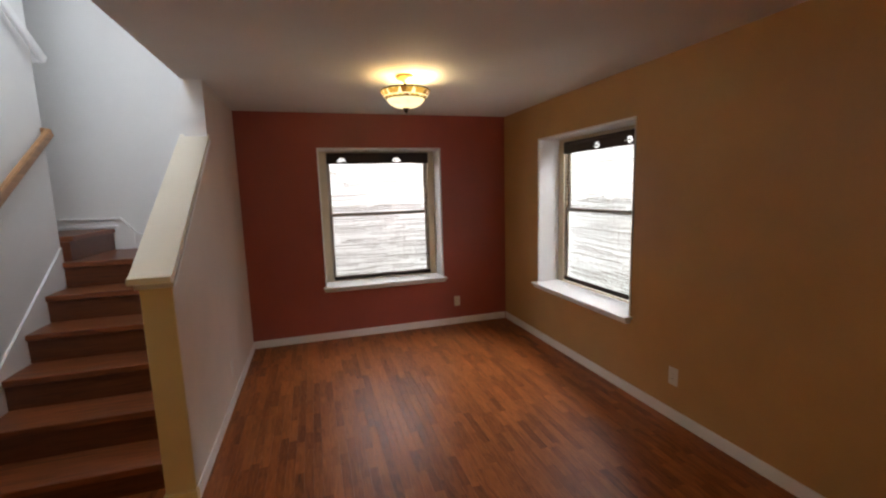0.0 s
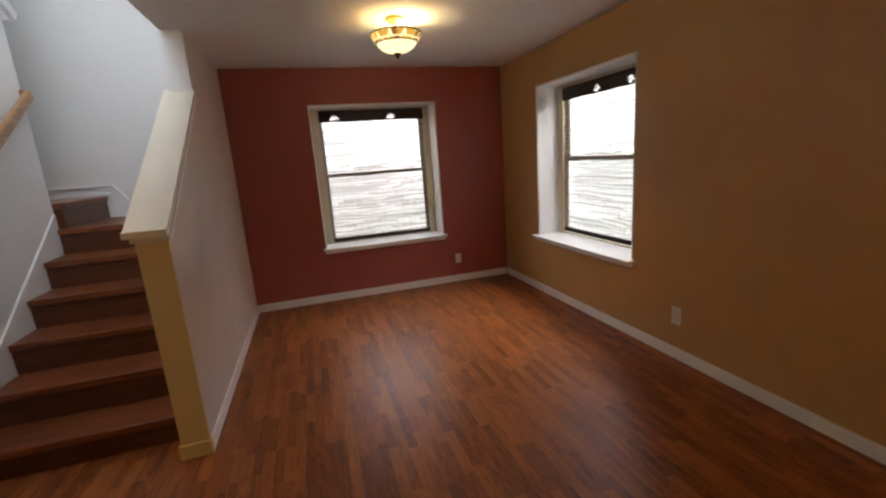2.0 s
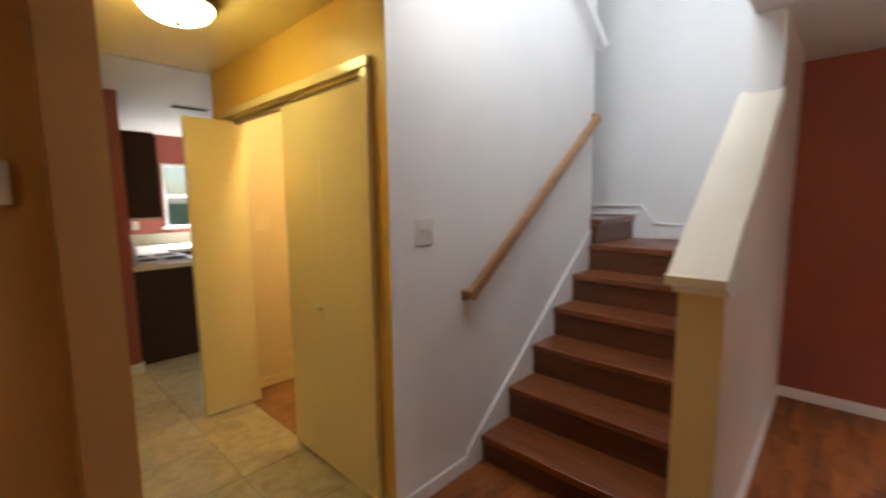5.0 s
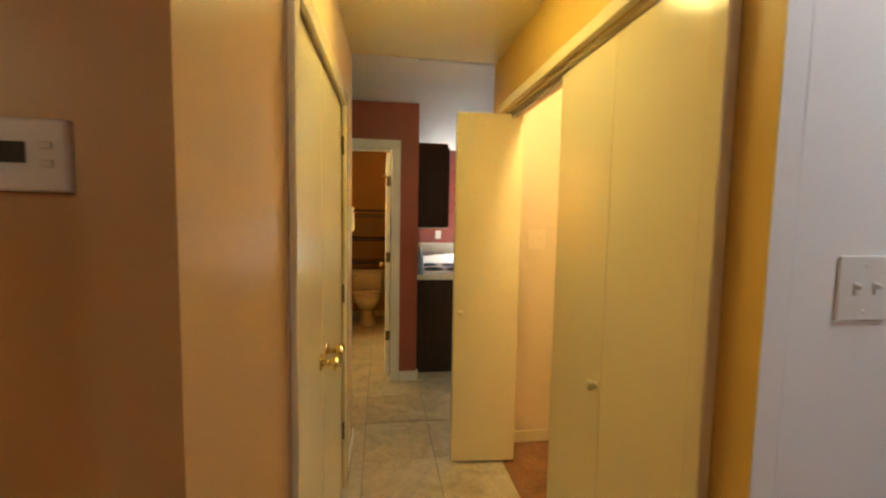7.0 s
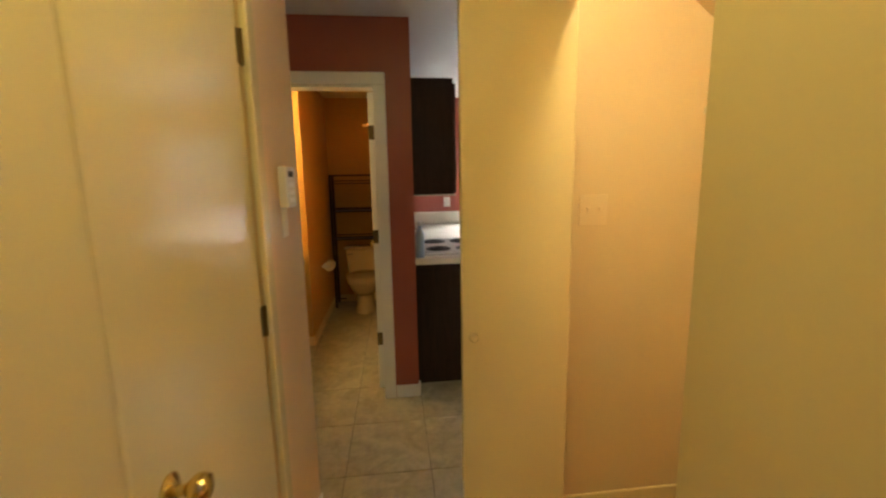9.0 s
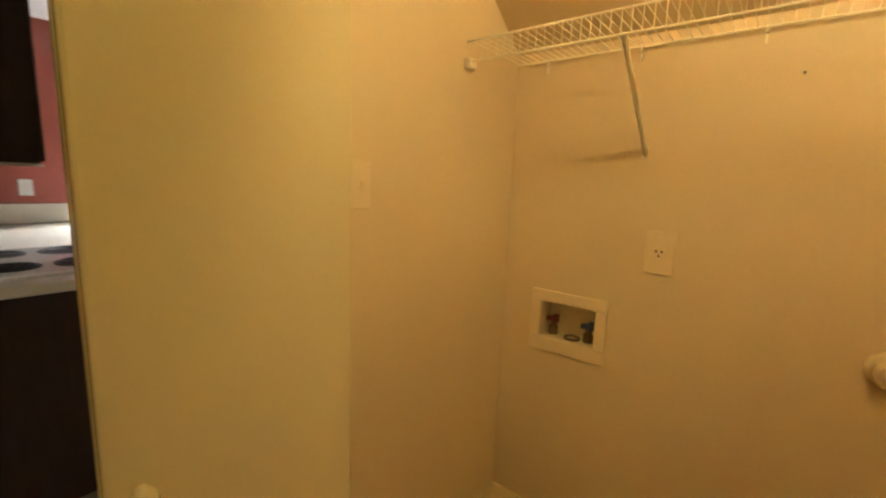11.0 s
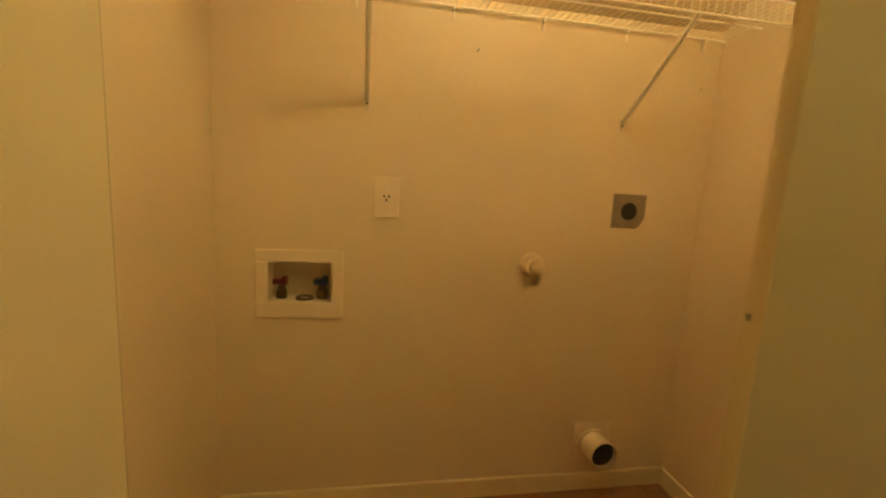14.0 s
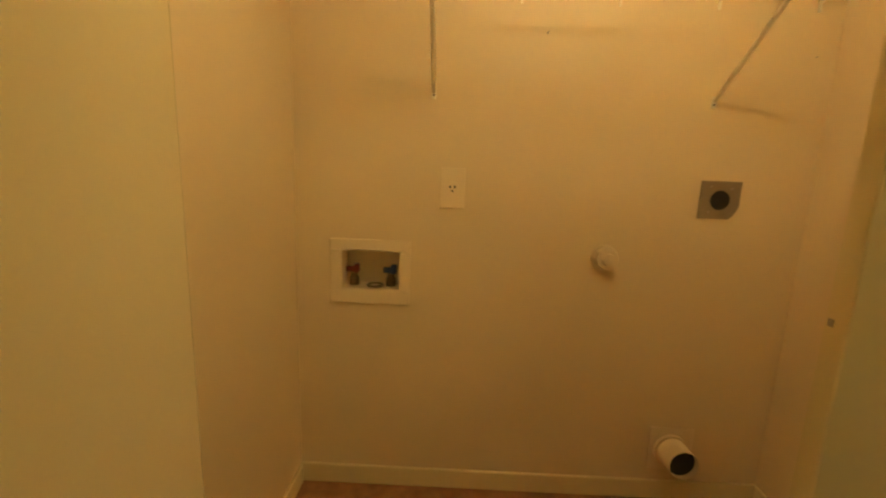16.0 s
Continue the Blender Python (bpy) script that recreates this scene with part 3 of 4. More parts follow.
built("ceiling_hall", box((XEND + 0.03, -0.2, CE), (-1.83, YH + 1.2, CE + 0.1)), M_HCEIL, "cream painted hall ceiling", "ceiling")
built("wall_hall_corner", prism([(-1.545, 1.59), (-1.545, 1.706), (-2.0225, 1.740), (-2.0225, 1.59)], 0, CE), M_TAN, "tan partition end at the mouth of the hall")
built("wall_living_west", box((-1.95, -1.3, 0), (-1.66, 1.5899, CE)), M_TAN, "tan living room wall with a thermostat")
D0, D1, DZ = -3.175, -2.082, 2.03
# the hall's south wall and its doors stand a little off square
LEAN = Matrix.Translation((D0, YS, 0)) @ Matrix.Rotation(radians(-1.5), 4, "Z") @ Matrix.Translation((-D0, -YS, 0))


def lean(ob):
    ob.matrix_world = LEAN @ ob.matrix_basis
    return ob


lean(built("wall_hall_south", holed("y", YS - 0.11, YS, -3.69, -2.022, 0, CE, [(D0 - 0.012, D1 + 0.012, 0, DZ + 0.012)]), M_HALLW, "peach-tan hall wall around a closet"))
built("wall_closet_back", box((-3.3, 1.0, 0), (-1.96, 1.06, CE)), M_HALLW, "plain wall closing the coat closet")
for nm, x in (("a", -3.3), ("b", -2.03)):
    built("wall_coat_side_" + nm, box((x - 0.04, 1.06, 0), (x, YS - 0.112, CE)), M_HALLW, "plain side wall of the coat closet")
lean(baseboard("baseboard_hall_south", (-3.69, YS + 0.001, 0), (D0 - 0.082, YS + 0.013, BB)))
baseboard("baseboard_hall_end", (-3.703, 1.67, 0), (-3.691, YS + 0.013, BB))
for nm, lo, hi in (("north", (-3.532, 3.724, 0), (-1.775, 3.736, 0.081)), ("west", (-3.532, YH + 0.102, 0), (-3.520, 3.723, 0.081)), ("east", (-1.787, YH + 0.102, 0), (-1.775, 3.723, 0.081))):
    ob = baseboard("baseboard_closet_" + nm, lo, hi)
    ob.data.materials[0] = M_DOOR
built("baseboard_hall_north", box((OP1 + 0.052, YH - 0.013, 0), (XS + 0.014, YH - 0.001, BB), 0.005), M_DOOR, "cream painted baseboard", "baseboard")


def casing(name, axis, c0, c1, u0, u1, z, w, material, label):
    """Door trim: two legs and a mitred head, each a part."""
    t = tagged(new(name), label, "door casing", kind="structure")
    def leg(ua, ub, za, zb, nm):
        lo, hi = ((ua, c0, za), (ub, c1, zb)) if axis == "y" else ((c0, ua, za), (c1, ub, zb))
        part(nm, box(lo, hi, 0.005, 2), material, t)
    leg(u0 - w, u0, 0, z, "leg"), leg(u1, u1 + w, 0, z, "leg"), leg(u0 - w, u1 + w, z + 0.0005, z + w, "head")
    return t


casing("casing_laundry", "y", YH - 0.032, YH - 0.001, OP0, OP1, OPZ, 0.050, M_DOOR, "cream painted casing round the laundry opening")
lean(casing("casing_coat_closet", "y", YS + 0.001, YS + 0.022, D0, D1, DZ, 0.060, M_DOOR, "cream painted casing round the double doors"))
for nm, lo, hi in (("a", (OP0 + 0.001, YH + 0.001, 0), (OP0 + 0.014, YH + 0.1, OPZ)), ("b", (OP1 - 0.014, YH + 0.001, 0), (OP1 - 0.001, YH + 0.1, OPZ)), ("c", (OP0 + 0.015, YH + 0.001, OPZ - 0.014), (OP1 - 0.015, YH + 0.1, OPZ - 0.001))):
    built("jamb_laundry_" + nm, box(lo, hi), M_DOOR, "cream painted door jamb", "jamb")
built("bifold_track", box((OP0 + 0.016, YH + 0.022, OPZ - 0.04), (OP1 - 0.016, YH + 0.05, OPZ - 0.015), 0.002), M_STEEL, "steel track above the folding doors", "track")


def knob(parent, at, axis, material, r=0.017):
    s = 1 if axis[0] == "+" else -1
    prof = [(0.011, 0), (0.009, 0.010 * s), (r, 0.018 * s), (r * 1.02, 0.026 * s), (r * 0.7, 0.034 * s), (0.002, 0.036 * s)]
    return part("knob", lathe(prof, 16, at, axis=axis[1]), material, parent, smooth=True)


LW = 0.394
fold = thing("bifold_door", "closed cream bifold door pair of the laundry closet", "door", group="laundry bifold doors")
for i in range(2):
    xa = OP1 - 0.02 - LW * (i + 1)
    leaf = part("leaf", box((xa + 0.0008, YH - 0.002, 0.015), (xa + LW - 0.0008, YH + 0.026, 2.046), 0.002), M_DOOR, fold)
    for z in (0.3, 1.0, 1.75):
        if i:
            part("hinge", box((xa + LW - 0.003, YH + 0.0265, z), (xa + LW + 0.003, YH + 0.03, z + 0.06)), M_DOOR, leaf)
knob(fold, (-2.220, YH - 0.003, 0.935), "-y", M_DOOR)
part("catch", box((-2.588, YH + 0.010, 1.072), (-2.5895, YH + 0.016, 1.080)), M_STEEL, fold)
fold2 = thing("bifold_door", "folded-open cream bifold door pair standing out into the hall", "door", (-3.374, 2.779, 0), -3.5, group="laundry bifold doors")
for i, (x0, ang) in enumerate(((0.0, 0.0), (0.032, 0.6))):
    bm = box((0, -0.384, 0.015), (0.030, 0.0, 2.066), 0.006, 2)
    bmesh.ops.rotate(bm, verts=bm.verts, cent=(0, -0.384, 0), matrix=Matrix.Rotation(radians(-ang), 3, "Z"))
    bmesh.ops.translate(bm, verts=bm.verts, vec=(x0, 0, 0))
    part("leaf", bm, M_DOOR, fold2)
knob(fold2, (0.0615, -0.345, 0.925), "+x", M_DOOR)

pair = lean(thing("closet_double_door", "closed cream double doors with brass knobs", "door"))
DM = -2.547
for xa, xb, hx in ((D0 + 0.003, DM - 0.002, D0), (DM + 0.002, D1 - 0.003, D1)):
    leaf = part("leaf", box((xa, YS - 0.035, 0.012), (xb, YS - 0.003, DZ - 0.003), 0.003), M_DOOR, pair)
    for z in (0.33, 1.07 if hx == D0 else 1.045, 1.83):
        hl, hh = (-0.018, 0.018) if hx == D0 else (-0.045, -0.015)
        h = part("hinge", box((hx + hl, YS - 0.0028, z - 0.045), (hx + hh, YS + 0.0, z + 0.045), 0.001), M_HINGE, leaf, "worn brass hinge")
        cyl_bm = cyl(bmesh.new(), (hx + hl + 0.018, YS + 0.004, z - 0.047), (hx + hl + 0.018, YS + 0.004, z + 0.047), 0.0055, n=10)
        part("pin", cyl_bm, M_HINGE, h)
for s in (-1, 1):
    at = (DM - 0.022 + s * 0.070, YS - 0.003, 0.94)
    prof = [(0.031, 0), (0.031, 0.004), (0.022, 0.010), (0.010, 0.013), (0.010, 0.028), (0.016, 0.034), (0.026, 0.044), (0.028, 0.056), (0.024, 0.066), (0.014, 0.071), (0.003, 0.072)]
    part("door_knob", lathe(prof, 24, at, axis="y"), M_BRASS, pair, "polished brass knob", smooth=True)
lean(built("stop_coat", box((D0 + 0.02, YS - 0.06, DZ - 0.02), (D1 - 0.02, YS - 0.037, DZ)), M_DOOR, "cream door stop", "jamb"))


def flush_light(at, glow):
    f = thing("flush_ceiling_light", "flush ceiling light with a bronze ring and lit white glass", "ceiling light", at)
    part("ring", lathe([(0.175, 0), (0.18, -0.012), (0.168, -0.04), (0.15, -0.046), (0.14, -0.03)], 36), M_BRONZE, f, "dark bronze ring", smooth=True)
    part("glass", lathe([(0.15, -0.044), (0.148, -0.06), (0.128, -0.088), (0.09, -0.108), (0.04, -0.118), (0.004, -0.12)], 36), glow, f, "glowing white glass bowl", smooth=True)
    part("finial", lathe([(0.012, -0.118), (0.014, -0.126), (0.008, -0.134), (0.002, -0.142)], 12), M_BRONZE, f, smooth=True)
    return f


M_ADDGLOW = glowing("added_lamp_glass", (1.0, 0.74, 0.36), 42.0, (1.0, 0.78, 0.42))
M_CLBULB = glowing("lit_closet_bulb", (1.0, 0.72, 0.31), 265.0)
M_HALLGLOW = glowing("lit_white_glass", (1.0, 0.79, 0.25), 21.5, (1.0, 0.82, 0.29))
flush_light((-2.45, 2.15, CE - 0.001), M_HALLGLOW)
# Second lamp is made up, out of view, to light the newel and walls.
flush_light((0.6, -0.5, CE - 0.001), M_ADDGLOW)
built("ceiling_closet_slope", prism([(YH + 0.102, CE - 0.002), (2.90, CE - 0.002), (3.736, 1.825), (3.736, CE - 0.001)], -3.532, -1.775, "x"), M_CLOSET, "cream sloping underside of the stairs over the closet", "ceiling")
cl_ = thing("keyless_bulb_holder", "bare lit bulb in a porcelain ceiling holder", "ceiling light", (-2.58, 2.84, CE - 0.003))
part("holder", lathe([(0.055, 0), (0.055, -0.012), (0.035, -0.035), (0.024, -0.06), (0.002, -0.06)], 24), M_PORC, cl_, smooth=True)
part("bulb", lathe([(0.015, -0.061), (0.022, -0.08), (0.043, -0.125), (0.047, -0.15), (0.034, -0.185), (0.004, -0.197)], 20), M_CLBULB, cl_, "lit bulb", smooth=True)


def bowl_light(at):
    """Semi-flush lamp: canopy, stem and a bowl of amber mosaic glass open above."""
    f = thing("semi_flush_ceiling_light", "lit ceiling lamp with an amber mosaic glass bowl", "ceiling light", at)
    part("canopy", lathe([(0.066, 0), (0.066, -0.012), (0.056, -0.026), (0.022, -0.036), (0.012, -0.05)], 28), M_BRASSDULL, f, smooth=True)
    part("stem", cyl(bmesh.new(), (0, 0, -0.045), (0, 0, -0.235), 0.008, n=12), M_BRONZE, f)
    profile = [(0.178, -0.108), (0.169, -0.128), (0.154, -0.150), (0.141, -0.165), (0.130, -0.180), (0.110, -0.200), (0.077, -0.218), (0.038, -0.228), (0.008, -0.231)]
    part("bowl", lathe(profile + [(0.008, -0.227), (0.038, -0.224), (0.075, -0.214), (0.106, -0.196), (0.126, -0.177), (0.173, -0.108)], 40), M_BOWL, f, "glowing cream glass", smooth=True)
    rnd = random.Random(5)
    for i in range(22):
        for lo_row in (0, 1):
            a0, a1 = 2 * math.pi * (i + 0.06 + 0.4 * lo_row) / 22, 2 * math.pi * (i + 0.94 + 0.4 * lo_row) / 22
            lean = rnd.uniform(-0.06, 0.06)
            bm = bmesh.new()
            rows = []
            for k, (r, z) in enumerate((profile[0:3], profile[2:4])[lo_row]):
                z += (-0.004, 0.0, 0.003)[k]
                rows.append([bm.verts.new(((r + 0.003) * math.cos(a0 + lean * k + (a1 - a0) * j / 3), (r + 0.003) * math.sin(a0 + lean * k + (a1 - a0) * j / 3), z)) for j in range(4)])
            for p, q in zip(rows, rows[1:]):
                for j in range(3):
                    bm.faces.new((p[j], p[j + 1], q[j + 1], q[j]))
            bmesh.ops.solidify(bm, geom=bm.faces[:], thickness=0.002)
            part("mosaic_piece", bm, rnd.choice((M_AMBER, M_RUSTG, M_AMBER, M_OLIVE, M_AMBER)), f, smooth=True)
    part("rim", ring_tube(bmesh.new(), (0, 0, -0.108), 0.179, 0.005), M_BRONZE, f, smooth=True)
    part("band", ring_tube(bmesh.new(), (0, 0, -0.166), 0.142, 0.004), M_BRONZE, f, smooth=True)
    part("finial", lathe([(0.026, -0.228), (0.024, -0.239), (0.010, -0.245), (0.013, -0.254), (0.003, -0.265)], 14), M_BRONZE, f, smooth=True)
    for bx_, by_ in ((0.095, 0.0), (0.055, 0.075)):
        part("bulb", lathe([(0.012, -0.075), (0.03, -0.095), (0.034, -0.115), (0.022, -0.143), (0.006, -0.153)], 16, (bx_, by_, -0.005)), M_BULB, f, "lit bulb", smooth=True)
    return f


M_BRASSDULL = paint("dull_gold_metal", (0.5, 0.38, 0.18), 0.4, metal=0.7, bump=0)
M_BOWL = glowing("lit_cream_glass", (1.0, 0.74, 0.30), 1.3, (1.0, 0.92, 0.62), 9)
M_AMBER = glowing("lit_amber_glass", (0.30, 0.17, 0.02), 0.55, (0.90, 0.68, 0.18), 30)
M_RUSTG = glowing("lit_rust_glass", (0.14, 0.06, 0.015), 0.5, (0.5, 0.27, 0.06), 30)
M_OLIVE = glowing("lit_olive_glass", (0.22, 0.20, 0.04), 0.6, (0.80, 0.66, 0.20), 30)
M_BULB = glowing("lit_bulb", WARM, 140.0)
bowl_light((0.94, 3.92, CE - 0.001))


# ---- wall plates and small fittings ----
def plate(name, label, at, facing, w=0.072, h=0.116, kind="outlet", material=None, cat="outlet"):
    """A wall plate that faces along +y before it is turned: outlets, switches."""
    material = material or M_PLASTIC
    rz = {"-y": 180, "+y": 0, "+x": -90, "-x": 90}[facing]
    p = thing(name, label, cat, at, rz)
    part("cover", box((-w / 2, 0, -h / 2), (w / 2, 0.006, h / 2), 0.0025, 2), material, p)
    if kind == "outlet":
        for z in (-0.02, 0.02):
            s = part("socket", lathe([(0.016, 0.006), (0.0155, 0.008), (0.001, 0.008)], 18, (0, 0, z), axis="y"), material, p, smooth=True)
            for x in (-0.006, 0.006):
                part("slot", box((x - 0.001, 0.0082, z - 0.002), (x + 0.001, 0.0086, z + 0.006)), M_SLOT, s)
    elif kind == "single":
        s = part("socket", lathe([(0.023, 0.006), (0.022, 0.009), (0.001, 0.009)], 22, axis="y"), material, p, smooth=True)
        for x, z in ((-0.008, 0.004), (0.008, 0.004), (0, -0.009)):
            part("slot", box((x - 0.003, 0.0092, z - 0.004), (x + 0.003, 0.0097, z + 0.004)), M_SLOT, s)
    else:
        n = int(kind)
        for i in range(n):
            x = (i - (n - 1) / 2) * 0.046
            t = bmesh.new()
            bx(t, (x - 0.005, 0.006, -0.012), (x + 0.005, 0.010, 0.012), 0.001)
            bx(t, (x - 0.004, 0.008, 0.000), (x + 0.004, 0.019, 0.009), 0.001)
            part("toggle", t, material, p)
    for z in (-h * 0.36, h * 0.36) if kind != "outlet" else (0,):
        part("screw", lathe([(0.0035, 0.006), (0.003, 0.0075), (0.0005, 0.0076)], 8, (0, 0, z), axis="y"), material, p)
    return p


swing(plate("wall_outlet", "white duplex outlet low on the tan wall", (XR - 0.001, 2.94, 0.311), "-x", 0.075, 0.125))
plate("wall_outlet", "white duplex outlet low on the red wall", (1.82, YN - 0.001, 0.284), "-y")
plate("wall_outlet", "white duplex outlet on the beige half wall", (XH + 0.001, 4.30, 0.28), "+x")
plate("light_switch", "white double switch plate on the stair wall", (XS + 0.001, 2.888, 1.36), "+x", 0.118, 0.125, "2", cat="light switch")
plate("light_switch", "ivory double switch plate inside the laundry closet", (-3.532, 2.952, 1.343), "+x", 0.118, 0.122, "2", M_IVORY, "light switch")
plate("wall_outlet", "ivory single outlet on the closet back wall", (-2.986, 3.736, 1.161), "-y", 0.086, 0.137, "single", M_IVORY)
plate("light_switch", "white switch plate below the thermostat", (-1.659, 1.321, 1.38), "+x", 0.075, 0.14, "1", cat="light switch")
plate("light_switch", "white switch plate lower on the thermostat wall", (-1.659, 1.293, 1.19), "+x", 0.075, 0.12, "1", cat="light switch")

th = thing("thermostat", "white wall thermostat with a small dark display", "thermostat", (-1.659, 1.452, 1.561), -90)
part("body", box((-0.075, 0, -0.052), (0.075, 0.026, 0.052), 0.006, 2), M_PLASTIC, th)
part("display", box((-0.02, 0.0262, -0.012), (0.03, 0.0268, 0.018)), M_SLOT, th, "dark display")
for z in (-0.012, 0.014):
    part("button", box((-0.055, 0.0262, z - 0.006), (-0.038, 0.029, z + 0.006), 0.002), M_PLASTIC, th)

kp = lean(thing("alarm_keypad", "white alarm keypad on the hall wall", "keypad", (-3.475, YS + 0.001, 1.455), 0))
part("body", box((-0.06, 0, -0.07), (0.06, 0.028, 0.07), 0.005, 2), M_PLASTIC, kp)
part("display", box((-0.032, 0.0282, 0.035), (0.032, 0.0288, 0.055)), M_SLOT, kp, "dark display")
for i in range(3):
    for j in range(3):
        part("key", box((-0.038 + 0.027 * i, 0.0282, -0.052 + 0.026 * j), (-0.018 + 0.027 * i, 0.031, -0.036 + 0.026 * j), 0.002), M_TRIM, kp)
lean(single("paper_label", box((-0.035, 0, -0.05), (0.035, 0.002, 0.05)), M_PAPER, "white paper card taped below the keypad", "card", (-3.46, YS + 0.0005, 1.333)))

# ---- laundry closet fittings ----
YB = 3.736
box_t = thing("washer_outlet_box", "cream recessed washer box with red and blue valves", "outlet box", (-3.267, YB, 0.858))
fr = bmesh.new()
for lo, hi in (((-0.143, -0.008, 0.074), (0.143, 0, 0.113)), ((-0.143, -0.008, -0.122), (0.143, 0, -0.071)), ((-0.143, -0.008, -0.0705), (-0.107, 0, 0.0735)), ((0.107, -0.008, -0.0705), (0.143, 0, 0.0735))):
    bx(fr, lo, hi, 0.002)
part("frame", fr, M_IVORY, box_t)
tub = bmesh.new()
for lo, hi in (((-0.106, 0.088, -0.07), (0.106, 0.092, 0.073)), ((-0.1065, -0.006, -0.0705), (-0.103, 0.088, 0.0735)), ((0.103, -0.006, -0.0705), (0.1065, 0.088, 0.0735)),
               ((-0.103, -0.006, -0.0705), (0.103, 0.088, -0.067)), ((-0.103, -0.006, 0.070), (0.103, 0.088, 0.0735))):
    bx(tub, lo, hi)
part("recess", tub, M_IVORY, box_t)
for sx, mv, lab in ((-0.068, M_RED_V, "red hot valve lever"), (0.068, M_BLUE_V, "blue cold valve lever")):
    v = part("valve", lathe([(0.006, 0), (0.018, 0.001), (0.018, 0.03), (0.013, 0.034), (0.013, 0.046), (0.002, 0.046)], 16, (sx, 0.045, -0.066)), M_HINGE, box_t, "tarnished valve body", smooth=True)
    lv = bmesh.new()
    bx(lv, (sx - 0.028, 0.032, -0.016), (sx + 0.016, 0.052, 0.004), 0.004, 2)
    bx(lv, (sx + 0.0, 0.030, -0.019), (sx + 0.02, 0.055, 0.014), 0.004, 2)
    part("lever", lv, mv, v, lab)
part("drain_ring", ring_tube(bmesh.new(), (0.01, 0.04, -0.064), 0.026, 0.006), M_HINGE, box_t, "rusty drain ring", smooth=True)

single("pipe_cap", lathe([(0.048, 0), (0.047, -0.006), (0.040, -0.010), (0.041, -0.030), (0.037, -0.038), (0.023, -0.039), (0.021, -0.052), (0.001, -0.053)], 10, axis="y"), M_CLOSET,
       "cream capped pipe stub on the closet wall", "pipe cap", (-2.444, YB, 0.94))
dp = thing("junction_cover", "bent galvanised cover plate with a dark disc for its opening", "cover plate", (-2.077, YB, 1.155), 0)
pl = [(-0.066, -0.064), (0.035, -0.064), (0.050, -0.052), (0.067, -0.022), (0.067, 0.064), (-0.066, 0.064)]
part("cover", prism(pl, -0.005, -0.001, "y"), M_PLATE, dp)
# Flat black disc stands for the shaded depth of the round opening.
part("hole_disc", lathe([(0.033, -0.0052), (0.0325, -0.006), (0.001, -0.006)], 24, axis="y"), M_SLOT, dp, "black disc for the shaded opening", smooth=True)
for x, z in ((0.035, 0.04), (-0.035, 0.045), (-0.035, -0.04)):
    part("screw", lathe([(0.004, -0.0052), (0.003, -0.008), (0.0005, -0.008)], 8, (x, 0, z), axis="y"), M_STEEL, dp)

dv = thing("dryer_vent", "worn metal dryer vent pipe with a square wall flange", "vent pipe", (-2.122, YB, 0.212))
part("flange", box((-0.082, -0.006, -0.085), (0.082, 0, 0.09), 0.003), M_IVORY, dv)
pipe = lathe([(0.053, 0.01), (0.052, -0.108), (0.0505, -0.108), (0.0505, -0.03), (0.001, -0.0295)], 28, axis="y")
bmesh.ops.rotate(pipe, verts=pipe.verts, cent=(0, 0, 0), matrix=Matrix.Rotation(radians(-3), 3, "X"))
part("pipe", pipe, M_IVORY, dv, "painted duct pipe", smooth=True)
part("collar", lathe([(0.062, -0.005), (0.062, -0.018), (0.0535, -0.02), (0.0535, -0.006)], 28, axis="y"), M_IVORY, dv, smooth=True)
# Black disc just inside the mouth stands in for shade down the pipe.
inner = lathe([(0.0500, -0.086), (0.0495, -0.087), (0.001, -0.087)], 24, axis="y")
bmesh.ops.rotate(inner, verts=inner.verts, cent=(0, 0, 0), matrix=Matrix.Rotation(radians(-3), 3, "X"))
part("duct_shade_disc", inner, M_SLOT, dv, "black disc for the shaded duct inside")

SHF, SHZ = 3.405, 1.73
sh = thing("wire_shelf", "white vinyl-coated wire shelf across the laundry closet", "wire shelf")
for y, z in ((SHF, SHZ), (SHF, SHZ + 0.06), (YB - 0.012, SHZ + 0.06), (SHF + 0.17, SHZ + 0.056)):
    part("rod", cyl(bmesh.new(), (-3.53, y, z), (-1.777, y, z), 0.0034, n=8), M_WIRE, sh, smooth=True)
wires = bmesh.new()
for i in range(69):
    x = -3.52 + 0.0253 * i
    cyl(wires, (x, SHF, SHZ + 0.064), (x, YB - 0.01, SHZ + 0.064), 0.0012, n=6, caps=False)
    cyl(wires, (x, SHF - 0.003, SHZ), (x, SHF - 0.003, SHZ + 0.063), 0.0012, n=6, caps=False)
part("wire_deck", wires, M_WIRE, sh)["kind"] = "stuff"
for i in range(6):
    x = -3.41 + 0.31 * i
    c = box((x - 0.004, YB - 0.016, SHZ + 0.046), (x + 0.004, YB - 0.001, SHZ + 0.066), 0.001)
    bx(c, (x - 0.003, YB - 0.01, SHZ + 0.02), (x + 0.003, YB - 0.002, SHZ + 0.044))
    part("wall_clip", c, M_WIRE, sh)
for x in (-3.52, -1.79):
    e = box((x - 0.012, SHF - 0.01, SHZ - 0.02), (x + 0.012, SHF + 0.028, SHZ + 0.01), 0.003)
    part("end_bracket", e, M_WIRE, sh)
